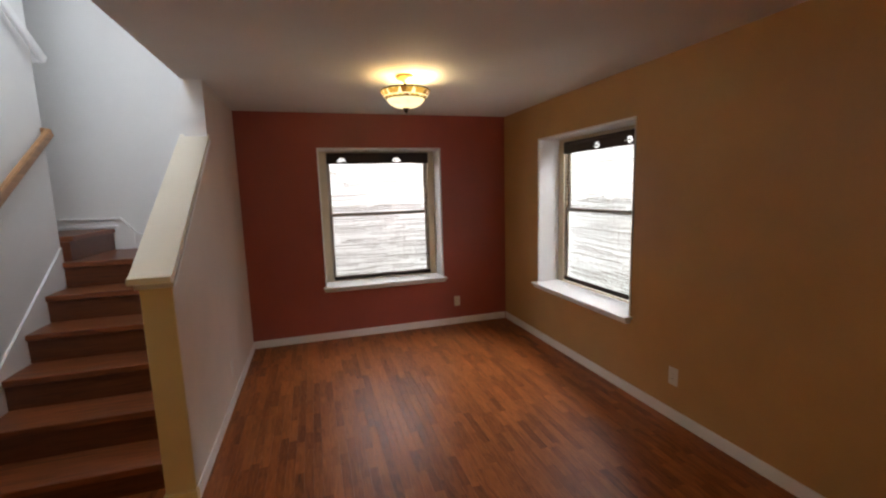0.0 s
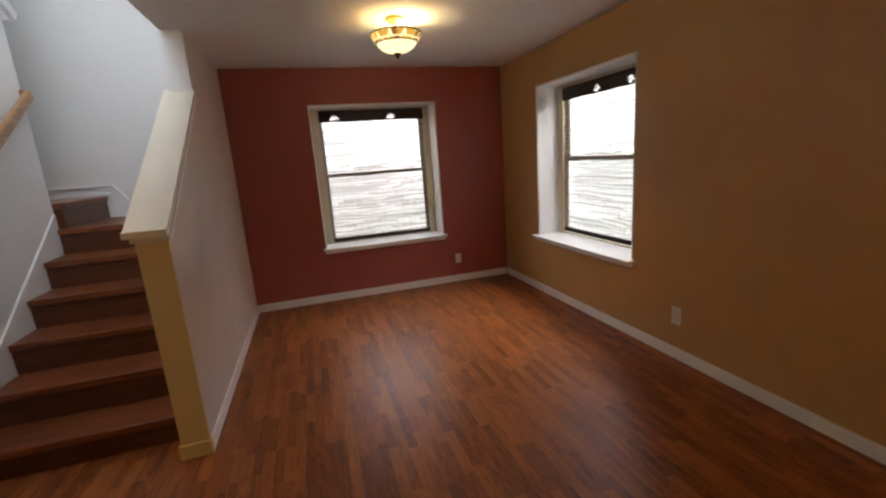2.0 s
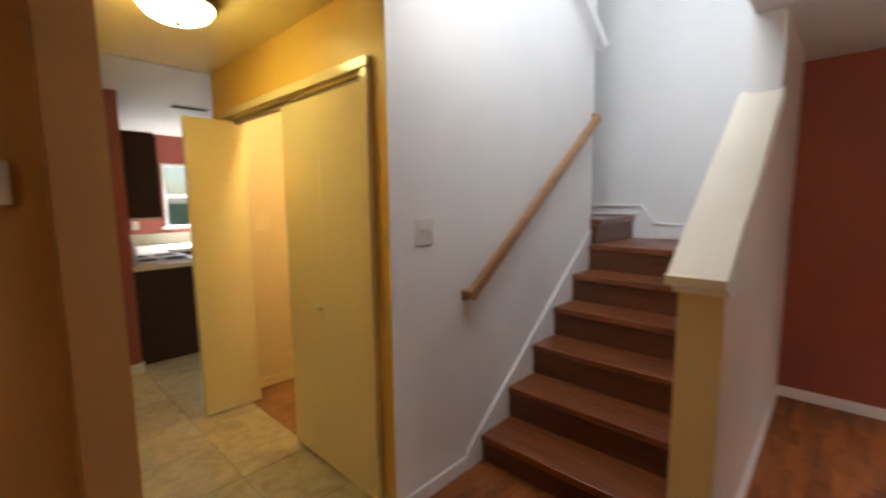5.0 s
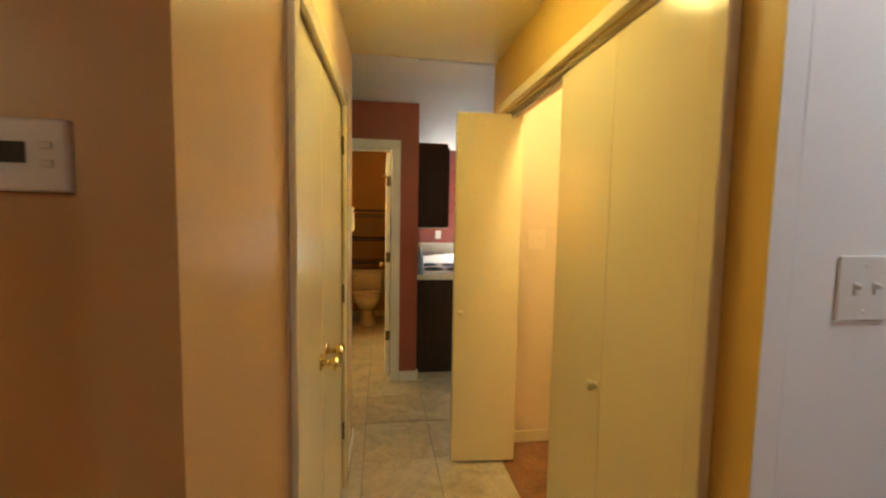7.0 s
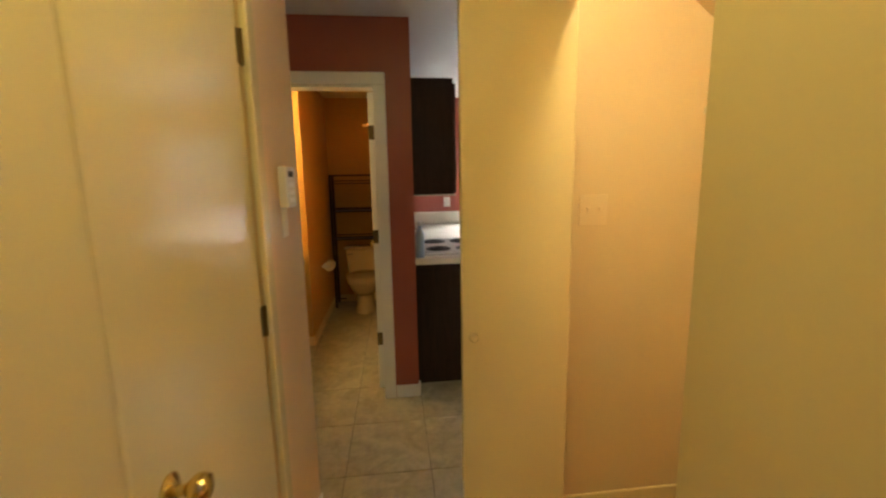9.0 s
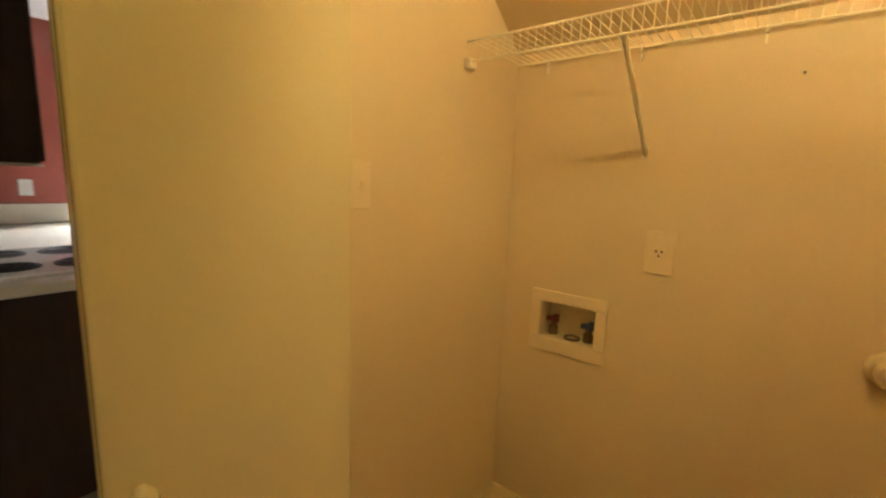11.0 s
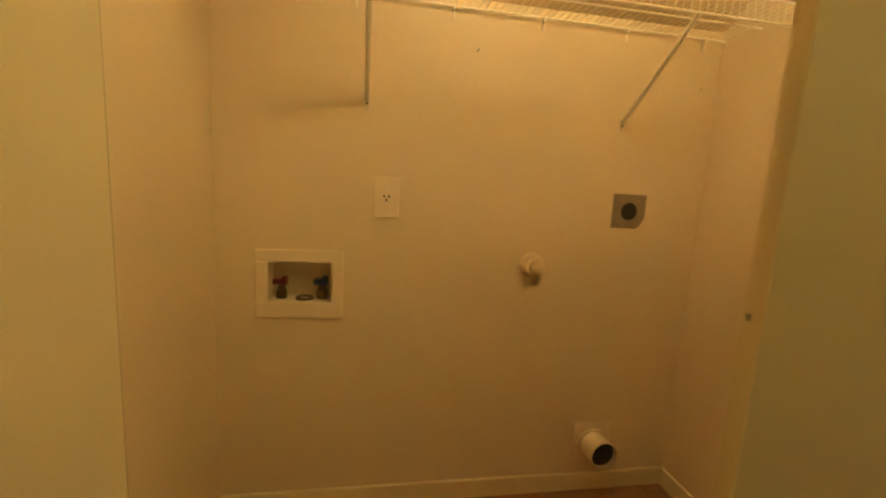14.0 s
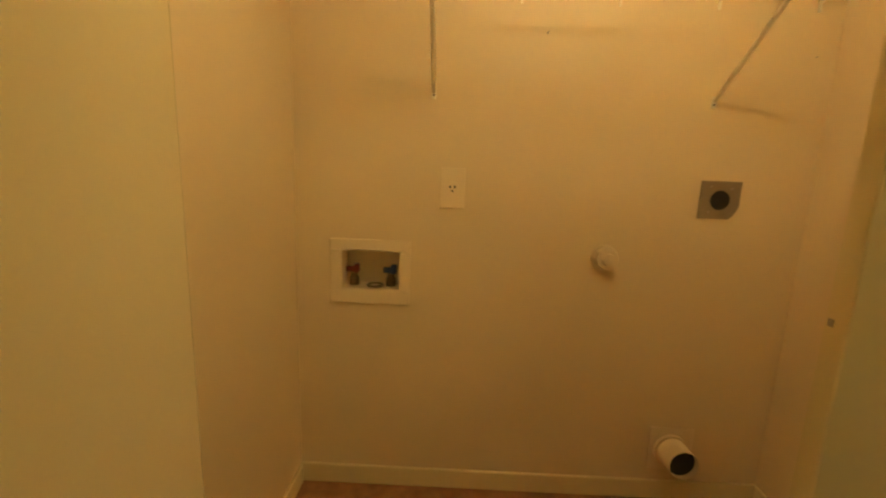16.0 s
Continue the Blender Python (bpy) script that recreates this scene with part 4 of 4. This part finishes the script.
for x in (-3.06, -2.142):
    s = bmesh.new()
    a, b = Vector((x, YB - 0.006, 1.475)), Vector((x, SHF + 0.01, SHZ + 0.004))
    cyl(s, a, b, 0.0072, n=8)
    bx(s, (x - 0.008, YB - 0.004, 1.452), (x + 0.008, YB - 0.0005, 1.49), 0.001)
    br = part("brace", s, M_WIRE, sh, smooth=True)
    part("screw", lathe([(0.004, -0.0042), (0.003, -0.007), (0.0005, -0.007)], 8, (x, YB, 1.463), axis="y"), M_HINGE, br)
single("wall_nail", cyl(bmesh.new(), (0, 0, 0), (0, -0.012, 0.003), 0.0025, n=8), M_STEEL, "bent nail sticking out of the closet wall", "nail", (-2.70, YB, 1.665))
single("wall_nail", cyl(bmesh.new(), (0, 0, 0), (0, -0.004, 0), 0.0022, n=8), M_STEEL, "tiny nail head on cream paint", "nail", (-1.84, YB, 1.62))

# ---- bathroom ----
BR, BL, BBK = 2.06, 1.40, -7.12
BD0 = 1.33
built("wall_bath_front", holed("x", XRED, XRED - 0.0 + 0.05, 0.3, 2.292, 0, CE, [(BD0, BR, 0, 2.045)]), M_RED, "brick red wall around the bathroom door")
built("wall_bath_front_inner", holed("x", XRED - 0.07, XRED - 0.001, 0.3, 2.15, 0, CE, [(BD0, BR, 0, 2.045)]), M_BATH, "orange inner face of the bathroom front wall")
built("wall_bath_north", box((BBK, 2.15, 0), (XRED - 0.071, 2.2, CE)), M_BATH, "orange bathroom wall")
built("wall_bath_south", box((BBK, 0.8, 0), (-5.70, BL, CE)), M_BATH, "orange bathroom wall with a paper roll")
built("wall_vanity_south", box((-5.70, 0.7, 0), (XRED - 0.071, 0.8, CE)), M_GOLD, "yellow wall behind the vanity")
built("wall_bath_west", box((BBK - 0.1, 0.8, 0), (BBK, 2.2, CE)), M_BATH, "orange bathroom back wall")
built("ceiling_bath", box((BBK - 0.1, 0.7, CE - 0.02), (XRED - 0.071, 2.2, CE + 0.08)), M_HCEIL, "cream bathroom ceiling", "ceiling")
casing("casing_bath", "x", XRED + 0.051, XRED + 0.066, BD0, BR, 2.045, 0.075, M_TRIM, "white painted casing round the bathroom door")
for nm, lo, hi in (("a", (XRED - 0.07, BR - 0.001, 0), (XRED + 0.05, BR + 0.012, 2.045)), ("b", (XRED - 0.07, BD0 - 0.012, 0), (XRED + 0.05, BD0 + 0.001, 2.045)), ("c", (XRED - 0.07, BD0 + 0.002, 2.034), (XRED + 0.05, BR - 0.002, 2.047))):
    built("jamb_bath_" + nm, box(lo, hi), M_TRIM, "white bathroom door jamb", "jamb")
baseboard("baseboard_bath_front", (XRED + 0.051, BR + 0.077, 0), (XRED + 0.064, 2.306, 0.09))
baseboard("baseboard_bath_corner", (XRED + 0.001, 2.293, 0), (XRED + 0.05, 2.306, 0.09))
built("baseboard_bath_south", box((BBK + 0.001, BL + 0.001, 0), (-5.70, BL + 0.012, 0.085), 0.004), M_CREAM, "cream bathroom baseboard", "baseboard")
built("baseboard_bath_stub", box((-5.699, 1.28, 0), (-5.687, BL + 0.012, 0.085), 0.004), M_CREAM, "cream bathroom baseboard", "baseboard")
built("baseboard_bath_west", box((BBK + 0.001, BL + 0.013, 0), (BBK + 0.013, 2.149, 0.085), 0.004), M_CREAM, "cream bathroom baseboard", "baseboard")

bd = thing("bathroom_door", "white bathroom door standing open into the room", "door", (XRED - 0.075, BR - 0.006, 0), 0)
part("leaf", box((-0.70, -0.036, 0.012), (-0.002, 0, 2.03), 0.003), M_TRIM, bd)
for z in (0.38, 1.10, 1.78):
    part("hinge", box((-0.003, -0.037, z - 0.045), (0.004, 0.002, z + 0.045), 0.001), M_HINGE, bd, "worn brass hinge")
part("door_knob", lathe([(0.03, -0.036), (0.03, -0.041), (0.011, -0.048), (0.011, -0.062), (0.026, -0.075), (0.028, -0.088), (0.015, -0.1), (0.002, -0.1)], 20, (-0.64, 0, 0.96), axis="y"), M_BRASS, bd, "brass knob", smooth=True)
single("robe_hook", lathe([(0.02, 0), (0.02, -0.004), (0.008, -0.01), (0.007, -0.03), (0.012, -0.036), (0.002, -0.04)], 12, axis="y"), M_BRASS, "brass hook on the bathroom door edge", "hook", (XRED - 0.12, BR - 0.043, 1.83))


def toilet(at, rz):
    """Two-piece toilet; its front looks along +x before it is turned."""
    t = thing("toilet", "bone-coloured two-piece toilet with a closed lid", "toilet", at, rz)
    tk = bmesh.new()
    bx(tk, (0.0, -0.215, 0.38), (0.20, 0.215, 0.68), 0.025, 3)
    for v in tk.verts:
        k = 0.90 + 0.10 * (v.co.z - 0.38) / 0.30
        v.co.y *= k
        v.co.x *= k
    part("tank", tk, M_PORC, t, smooth=True)
    part("tank_lid", box((-0.005, -0.228, 0.681), (0.215, 0.228, 0.712), 0.012, 3), M_PORC, t, smooth=True)
    part("flush_lever", box((0.200, -0.20, 0.62), (0.216, -0.13, 0.636), 0.004), M_STEEL, t)
    def oval(rx, ry, z, cx, n=28):
        return [(cx + rx * math.cos(2 * math.pi * i / n), ry * math.sin(2 * math.pi * i / n), z) for i in range(n)]
    def loft(rings):
        bm = bmesh.new()
        vs = [[bm.verts.new(p) for p in r] for r in rings]
        fs = [bm.faces.new(vs[0]), bm.faces.new(vs[-1])]
        for p, q in zip(vs, vs[1:]):
            for i in range(len(p)):
                fs.append(bm.faces.new((p[i], p[(i + 1) % len(p)], q[(i + 1) % len(p)], q[i])))
        bmesh.ops.recalc_face_normals(bm, faces=fs)
        return bm
    part("bowl", loft([oval(0.14, 0.10, 0.19, 0.34), oval(0.19, 0.14, 0.25, 0.38), oval(0.23, 0.175, 0.33, 0.42), oval(0.245, 0.185, 0.385, 0.43), oval(0.24, 0.18, 0.40, 0.43)]), M_PORC, t, smooth=True)
    part("foot", loft([oval(0.25, 0.125, 0.0, 0.30), oval(0.245, 0.12, 0.02, 0.30), oval(0.20, 0.10, 0.09, 0.29), oval(0.17, 0.095, 0.2, 0.31), oval(0.19, 0.12, 0.27, 0.34)]), M_PORC, t, smooth=True)
    part("seat", loft([oval(0.245, 0.188, 0.402, 0.43), oval(0.25, 0.192, 0.412, 0.43), oval(0.245, 0.188, 0.42, 0.43)]), M_PORC, t, smooth=True)
    part("lid", loft([oval(0.24, 0.184, 0.422, 0.43), oval(0.245, 0.187, 0.432, 0.43), oval(0.20, 0.15, 0.444, 0.42)]), M_PORC, t, smooth=True)
    part("deck", box((0.08, -0.12, 0.28), (0.26, 0.12, 0.399), 0.02, 2), M_PORC, t)
    return t


toilet((BBK + 0.03, 1.79, 0), 0)
rk = thing("over_toilet_rack", "dark brown metal rack standing over the toilet", "bath rack", (BBK + 0.03, 1.42, 0))
for x in (0.0, 0.23):
    for y in (0.03, 0.69):
        part("post", box((x, y - 0.014, 0), (x + 0.026, y + 0.014, 1.545), 0.003), M_BRONZE, rk)
for z in (0.80, 1.12, 1.44):
    s = part("shelf", box((0.0, 0.046, z), (0.25, 0.674, z + 0.012), 0.002), M_BRONZE, rk)
    for x in (0.005, 0.235):
        part("shelf_rail", box((x, 0.045, z + 0.03), (x + 0.012, 0.675, z + 0.042), 0.002), M_BRONZE, s)
part("top_rail", box((0.235, 0.045, 1.525), (0.25, 0.675, 1.545), 0.002), M_BRONZE, rk)
part("foot_rail", box((0.235, 0.045, 0.10), (0.25, 0.15, 0.115), 0.002), M_BRONZE, rk)

tp = thing("toilet_paper_holder", "paper roll on a wall holder", "paper holder", (-6.35, BL + 0.001, 0.61))
part("roll", lathe([(0.02, -0.05), (0.052, -0.05), (0.053, 0.05), (0.02, 0.05)], 22, (0, 0.075, 0), axis="x"), M_PAPER, tp, "white paper roll", smooth=True)
for s in (-1, 1):
    part("arm", box((s * 0.062 - 0.006, 0, -0.012), (s * 0.062 + 0.006, 0.085, 0.012), 0.003), M_PLASTIC, tp)
part("spindle", cyl(bmesh.new(), (-0.06, 0.075, 0), (0.06, 0.075, 0), 0.008, n=10), M_PLASTIC, tp)

vn = thing("bathroom_vanity", "dark vanity cabinet with a cream top and side splash", "vanity", (-5.27, 1.08, 0))
part("body", box((-0.425, -0.26, 0.0), (0.40, 0.24, 0.76), 0.003), M_DARKWOOD, vn)
part("top", box((-0.428, -0.27, 0.761), (0.42, 0.285, 0.80), 0.008, 2), M_PORC, vn)
part("side_splash", box((-0.428, -0.27, 0.801), (-0.410, 0.275, 0.87), 0.004), M_PORC, vn)
for x in (-0.21, 0.2):
    d = part("door", box((x - 0.19, 0.2405, 0.10), (x + 0.19, 0.256, 0.72), 0.004), M_DARKWOOD, vn)
    part("handle", lathe([(0.006, 0.2565), (0.006, 0.27), (0.013, 0.28), (0.002, 0.285)], 12, (x + (0.15 if x < 0 else -0.15), 0, 0.66), axis="y"), M_BRASS, d, smooth=True)
vl = thing("vanity_light", "lit vanity light bar above the basin", "wall light", (-5.15, 0.801, 2.02))
part("backplate", box((-0.3, 0, -0.04), (0.3, 0.03, 0.04), 0.006, 2), M_STEEL, vl)
M_VANGLOW = glowing("lit_vanity_globe", (1.0, 0.78, 0.33), 72.0)
for x in (-0.2, 0, 0.2):
    part("globe", lathe([(0.02, 0.03), (0.045, 0.05), (0.06, 0.085), (0.05, 0.125), (0.02, 0.145), (0.002, 0.147)], 18, (x, 0, 0), axis="y"), M_VANGLOW, vl, "lit glass globe", smooth=True)

# ---- kitchen ----
XK = -7.15
built("wall_kitchen_south", box((XK, 2.201, 0), (XRED - 0.001, 2.27, CE)), M_RED, "brick red kitchen wall behind the range")
built("wall_kitchen_west", holed("x", XK - 0.12, XK, 2.1, 5.0, 0, CE, [(3.16, 4.1, 1.15, 2.05)]), M_RED, "brick red kitchen wall with a window")
built("wall_kitchen_north", box((XK, 5.0, 0), (XEND + 0.05, 5.1, CE)), M_WHITE, "plain white kitchen wall")
built("ceiling_kitchen", box((XK - 0.1, 2.201, CE - 0.004), (XEND - 0.001, 5.1, CE + 0.1)), M_CEIL, "white kitchen ceiling", "ceiling")
built("ceiling_passage", box((XRED - 0.0, 0.2, CE - 0.004), (XEND + 0.029, 2.2005, CE + 0.1)), M_CEIL, "white passage ceiling", "ceiling")
built("wall_passage_south", box((XRED, 0.2, 0), (-3.2, 0.3, CE)), M_HALLW, "plain wall closing the passage")
built("wall_passage_east", box((-3.40, 0.3, 0), (-3.345, YS - 0.112, CE)), M_HALLW, "plain wall beside the passage")

kw = tagged(new("window_3"), "white kitchen window over the counter", "window", kind="structure")
for lo, hi in (((XK - 0.1, 3.16, 1.15), (XK + 0.012, 3.20, 2.05)), ((XK - 0.1, 4.06, 1.15), (XK + 0.012, 4.10, 2.05)), ((XK - 0.1, 3.2, 2.01), (XK + 0.012, 4.06, 2.05)), ((XK - 0.1, 3.12, 1.13), (XK + 0.06, 4.14, 1.17)), ((XK - 0.08, 3.2, 1.57), (XK - 0.04, 4.06, 1.61))):
    part("window_frame", box(lo, hi, 0.004), M_TRIM, kw)
kp_ = part("pane", box((XK - 0.07, 3.2, 1.17), (XK - 0.066, 4.06, 2.01)), M_GLASS, kw)
kp_.visible_shadow = False
bc = thing("base_cabinet", "dark brown kitchen base cabinet", "cabinet", (-4.84, 2.272, 0))
part("body", box((-0.08, 0, 0.09), (0, 0.60, 0.885), 0.003), M_DARKWOOD, bc)
part("end_panel", box((0.0005, 0.0, 0.0), (0.012, 0.60, 0.885), 0.002), M_DARKWOOD, bc)
part("toe_kick", box((-0.08, 0, 0), (-0.001, 0.54, 0.089)), M_DARKWOOD, bc)
wt = single("worktop", box((-4.922, 2.272, 0.886), (-4.81, 2.90, 0.93), 0.006, 2), M_LAMINATE, "cream laminate kitchen worktop", "worktop")
rg = thing("range_cooker", "white electric range with coil burners", "range", (-5.31, 2.272, 0))
part("body", box((-0.38, 0.02, 0.0), (0.38, 0.62, 0.90), 0.006, 2), M_ENAMEL, rg)
part("cooktop", box((-0.383, 0.01, 0.901), (0.383, 0.64, 0.945), 0.01, 2), M_ENAMEL, rg)
part("backguard", prism([(0.012, 0.946), (0.10, 0.946), (0.06, 1.10), (0.04, 1.12), (0.012, 1.12)], -0.38, 0.38, "x"), M_ENAMEL, rg)
for x in (-0.19, 0.19):
    for y, r in ((0.22, 0.075), (0.47, 0.095)):
        b_ = part("burner", lathe([(r + 0.02, 0.9455), (r + 0.022, 0.95), (r + 0.012, 0.952), (r * 0.6, 0.947), (0.002, 0.947)], 24, (x, y, 0)), M_COIL, rg, "blackened drip pan", smooth=True)
        c = bmesh.new()
        for q in (0.3, 0.55, 0.8, 1.0):
            ring_tube(c, (x, y, 0.952), r * q, 0.005, 24, 6)
        part("coil", c, M_COIL, b_, "black coil")
part("oven_door", box((-0.36, 0.621, 0.2), (0.36, 0.65, 0.86), 0.006), M_SLOT, rg)
wt2 = single("worktop", box((XK + 0.002, 2.272, 0.886), (-6.24, 4.3, 0.93), 0.006, 2), M_LAMINATE, "cream laminate worktop under the window", "worktop")
bc2 = thing("base_cabinet", "dark brown base cabinet under the window", "cabinet", (XK + 0.002, 2.30, 0))
part("body", box((0, 0, 0.09), (0.86, 2.0, 0.885), 0.003), M_DARKWOOD, bc2)
part("toe_kick", box((0, 0, 0), (0.80, 2.0, 0.089)), M_DARKWOOD, bc2)
single("worktop", box((-6.239, 2.272, 0.886), (-5.70, 2.90, 0.93), 0.006, 2), M_LAMINATE, "cream laminate worktop in the kitchen corner", "worktop")
bc3 = thing("base_cabinet", "dark brown base cabinet beside the range", "cabinet", (-5.70, 2.272, 0))
part("body", box((-0.53, 0, 0.09), (0, 0.60, 0.885), 0.003), M_DARKWOOD, bc3)
part("toe_kick", box((-0.53, 0, 0), (-0.001, 0.54, 0.089)), M_DARKWOOD, bc3)
single("backsplash", box((XK + 0.001, 2.272, 0.931), (XK + 0.02, 4.3, 1.08), 0.004), M_LAMINATE, "cream laminate upstand behind the worktop", "backsplash")
uc = thing("wall_cabinet", "dark brown kitchen wall cabinet", "cabinet", (-4.93, 2.272, 1.37))
part("body", box((-2.2, 0, 0), (0, 0.32, 0.785), 0.003), M_DARKWOOD, uc)
for i in range(4):
    part("door", box((-0.55 * (i + 1) + 0.004, 0.3205, 0.01), (-0.55 * i - 0.004, 0.338, 0.75), 0.004), M_DARKWOOD, uc)
part("light_rail", box((-2.2, 0.01, -0.012), (0.0, 0.33, -0.0005)), M_STEEL, uc)
plate("wall_outlet", "white outlet on the kitchen wall above the worktop", (XK + 0.001, 2.81, 1.20), "+x", 0.08, 0.12)
bt = thing("spray_bottle", "small pale blue plastic bottle on the worktop", "bottle", (-4.868, 2.335, 0.9305))
part("body", lathe([(0.03, 0), (0.032, 0.01), (0.032, 0.16), (0.016, 0.20), (0.013, 0.225), (0.002, 0.225)], 18), paint("pale_blue_plastic", (0.35, 0.47, 0.66), 0.3, 0.05, bump=0), bt, smooth=True)
part("cap", lathe([(0.014, 0.2255), (0.014, 0.255), (0.002, 0.256)], 14), M_PLASTIC, bt, smooth=True)
cv = thing("ceiling_vent", "grey slatted vent in the kitchen ceiling", "ceiling vent", (-4.93, 2.92, CE - 0.0045))
part("frame", box((-0.08, -0.17, -0.01), (0.08, 0.17, 0.0), 0.003), M_PLASTIC, cv)
for i in range(6):
    part("slat", box((-0.065 + 0.022 * i, -0.155, -0.014), (-0.053 + 0.022 * i, 0.155, -0.0102)), M_SLOT, cv)

# ---- outdoors ----
g = bmesh.new()
bmesh.ops.create_grid(g, x_segments=24, y_segments=24, size=600)
ground = built("ground", g, M_GRASS, "winter lawn around the house", "ground")
ground.location = (0, 0, -0.5)
tr = random.Random(21)


def treeline(a, b):
    """A ragged outline of far shrubs and ground, for a glowing panel."""
    pts, u = [(a, -0.5)], a
    while u < b:
        pts.append((u, 1.36 + 0.05 * math.sin(u * 1.9) + tr.uniform(-0.07, 0.07)))
        u += tr.uniform(0.08, 0.22)
    return pts + [(b, 1.6), (b, -0.5)]


# These panels give off the brightness of daylit ground and sky themselves.
built("backdrop_field_north", prism(treeline(-5, 5.08), 8.19, 8.198, "y"), M_FIELD, "glowing mottled panel for pale ground and shrubs", "backdrop")
built("backdrop_field_east", prism(treeline(-2, 8.18), 5.182, 5.19, "x"), M_FIELD, "glowing mottled panel for pale ground and shrubs", "backdrop")
built("backdrop_north", box((-5, 8.2, -0.5), (5.1, 8.3, 6)), M_OUT, "glowing panel for the overcast distance outside", "backdrop")
built("backdrop_east", box((5.2, -2, -0.5), (5.3, 16, 6)), M_OUT, "glowing panel for the overcast distance outside", "backdrop")

# ---- floor pieces: laminate strips and tiles ----
fl = tagged(new("floor_laminate"), "red-brown three-strip laminate floor", "floor", kind="structure")
SW, SL = 0.052, 0.38
strip_me = []
for length in (0.20, 0.27, 0.33, SL):
    strip_me.append((length, mesh_of("floor_strip", box((0.0002, 0.0002, -0.012), (SW - 0.0002, length - 0.0002, 0.0), 0.0003), M_OAK)))
rest = bmesh.new()
fr_ = random.Random(11)
x, made = -1.63, 0
while x < XR + 0.06:
    y = -1.3 - fr_.random() * SL
    while y < YN:
        length, me = fr_.choice(strip_me)
        ya, yb = max(y, -1.3), min(y + length, YN + 0.01)
        near = 2.2 < y < 4.2 and -0.35 < x < 1.75
        inside = yb - ya > 0.02 and not (x < XS - 0.02 and yb > 1.9)
        if near and made < 300:
            ob = new("floor_strip", me)
            ob.location, ob.parent = (x, y, 0), fl
            made += 1
        elif inside:
            c = [(x + 0.0002, ya + 0.0002), (x + SW - 0.0002, ya + 0.0002), (x + SW - 0.0002, yb - 0.0002), (x + 0.0002, yb - 0.0002)]
            lo = [rest.verts.new((*p, -0.012)) for p in c]
            hi = [rest.verts.new((*p, 0.0)) for p in c]
            rest.faces.new(hi)
            for i in range(4):
                rest.faces.new((lo[i], lo[(i + 1) % 4], hi[(i + 1) % 4], hi[i]))
        y += length
    x += SW
part("floor_strips", rest, M_OAK, fl)["kind"] = "stuff"
built("threshold", box((-1.68, YS - 0.2, -0.012), (-1.64, YH - 0.002, 0.004), 0.003), M_RISER, "dark wooden threshold between laminate and tile", "threshold")

built("closet_floor", box((-3.531, YH + 0.03, -0.004), (-1.776, 3.735, 0.003)), M_VINYL_FL, "reddish tan vinyl closet floor", "floor")
tl = tagged(new("floor_tile"), "grey-beige ceramic tile floor", "floor", kind="structure")
TS, TY = 0.465, 0.436
tile_me = mesh_of("tile", box((0.002, 0.002, -0.012), (TS - 0.002, TY - 0.002, 0.0), 0.0025), M_TILE)
for i in range(13):
    for j in range(11):
        xa, ya = -4.355 + 0.004 + TS * (i - 6.0) - 0.0, 1.872 + TY * (j - 3)
        if xa + TS > -1.681 or ya > 4.9 or xa < -7.6:
            continue
        ob = new("tile", tile_me)
        ob.location, ob.parent = (xa, ya, 0), tl
cut = bmesh.new()
for j in range(11):
    ya = 1.872 + TY * (j - 3)
    xa = -4.355 + 0.004 + TS * 5
    if xa < -1.7:
        bx(cut, (xa + 0.002, ya + 0.002, -0.012), (-1.682, ya + TY - 0.002, 0.0), 0.0025)
part("cut_tile", cut, M_TILE, tl)
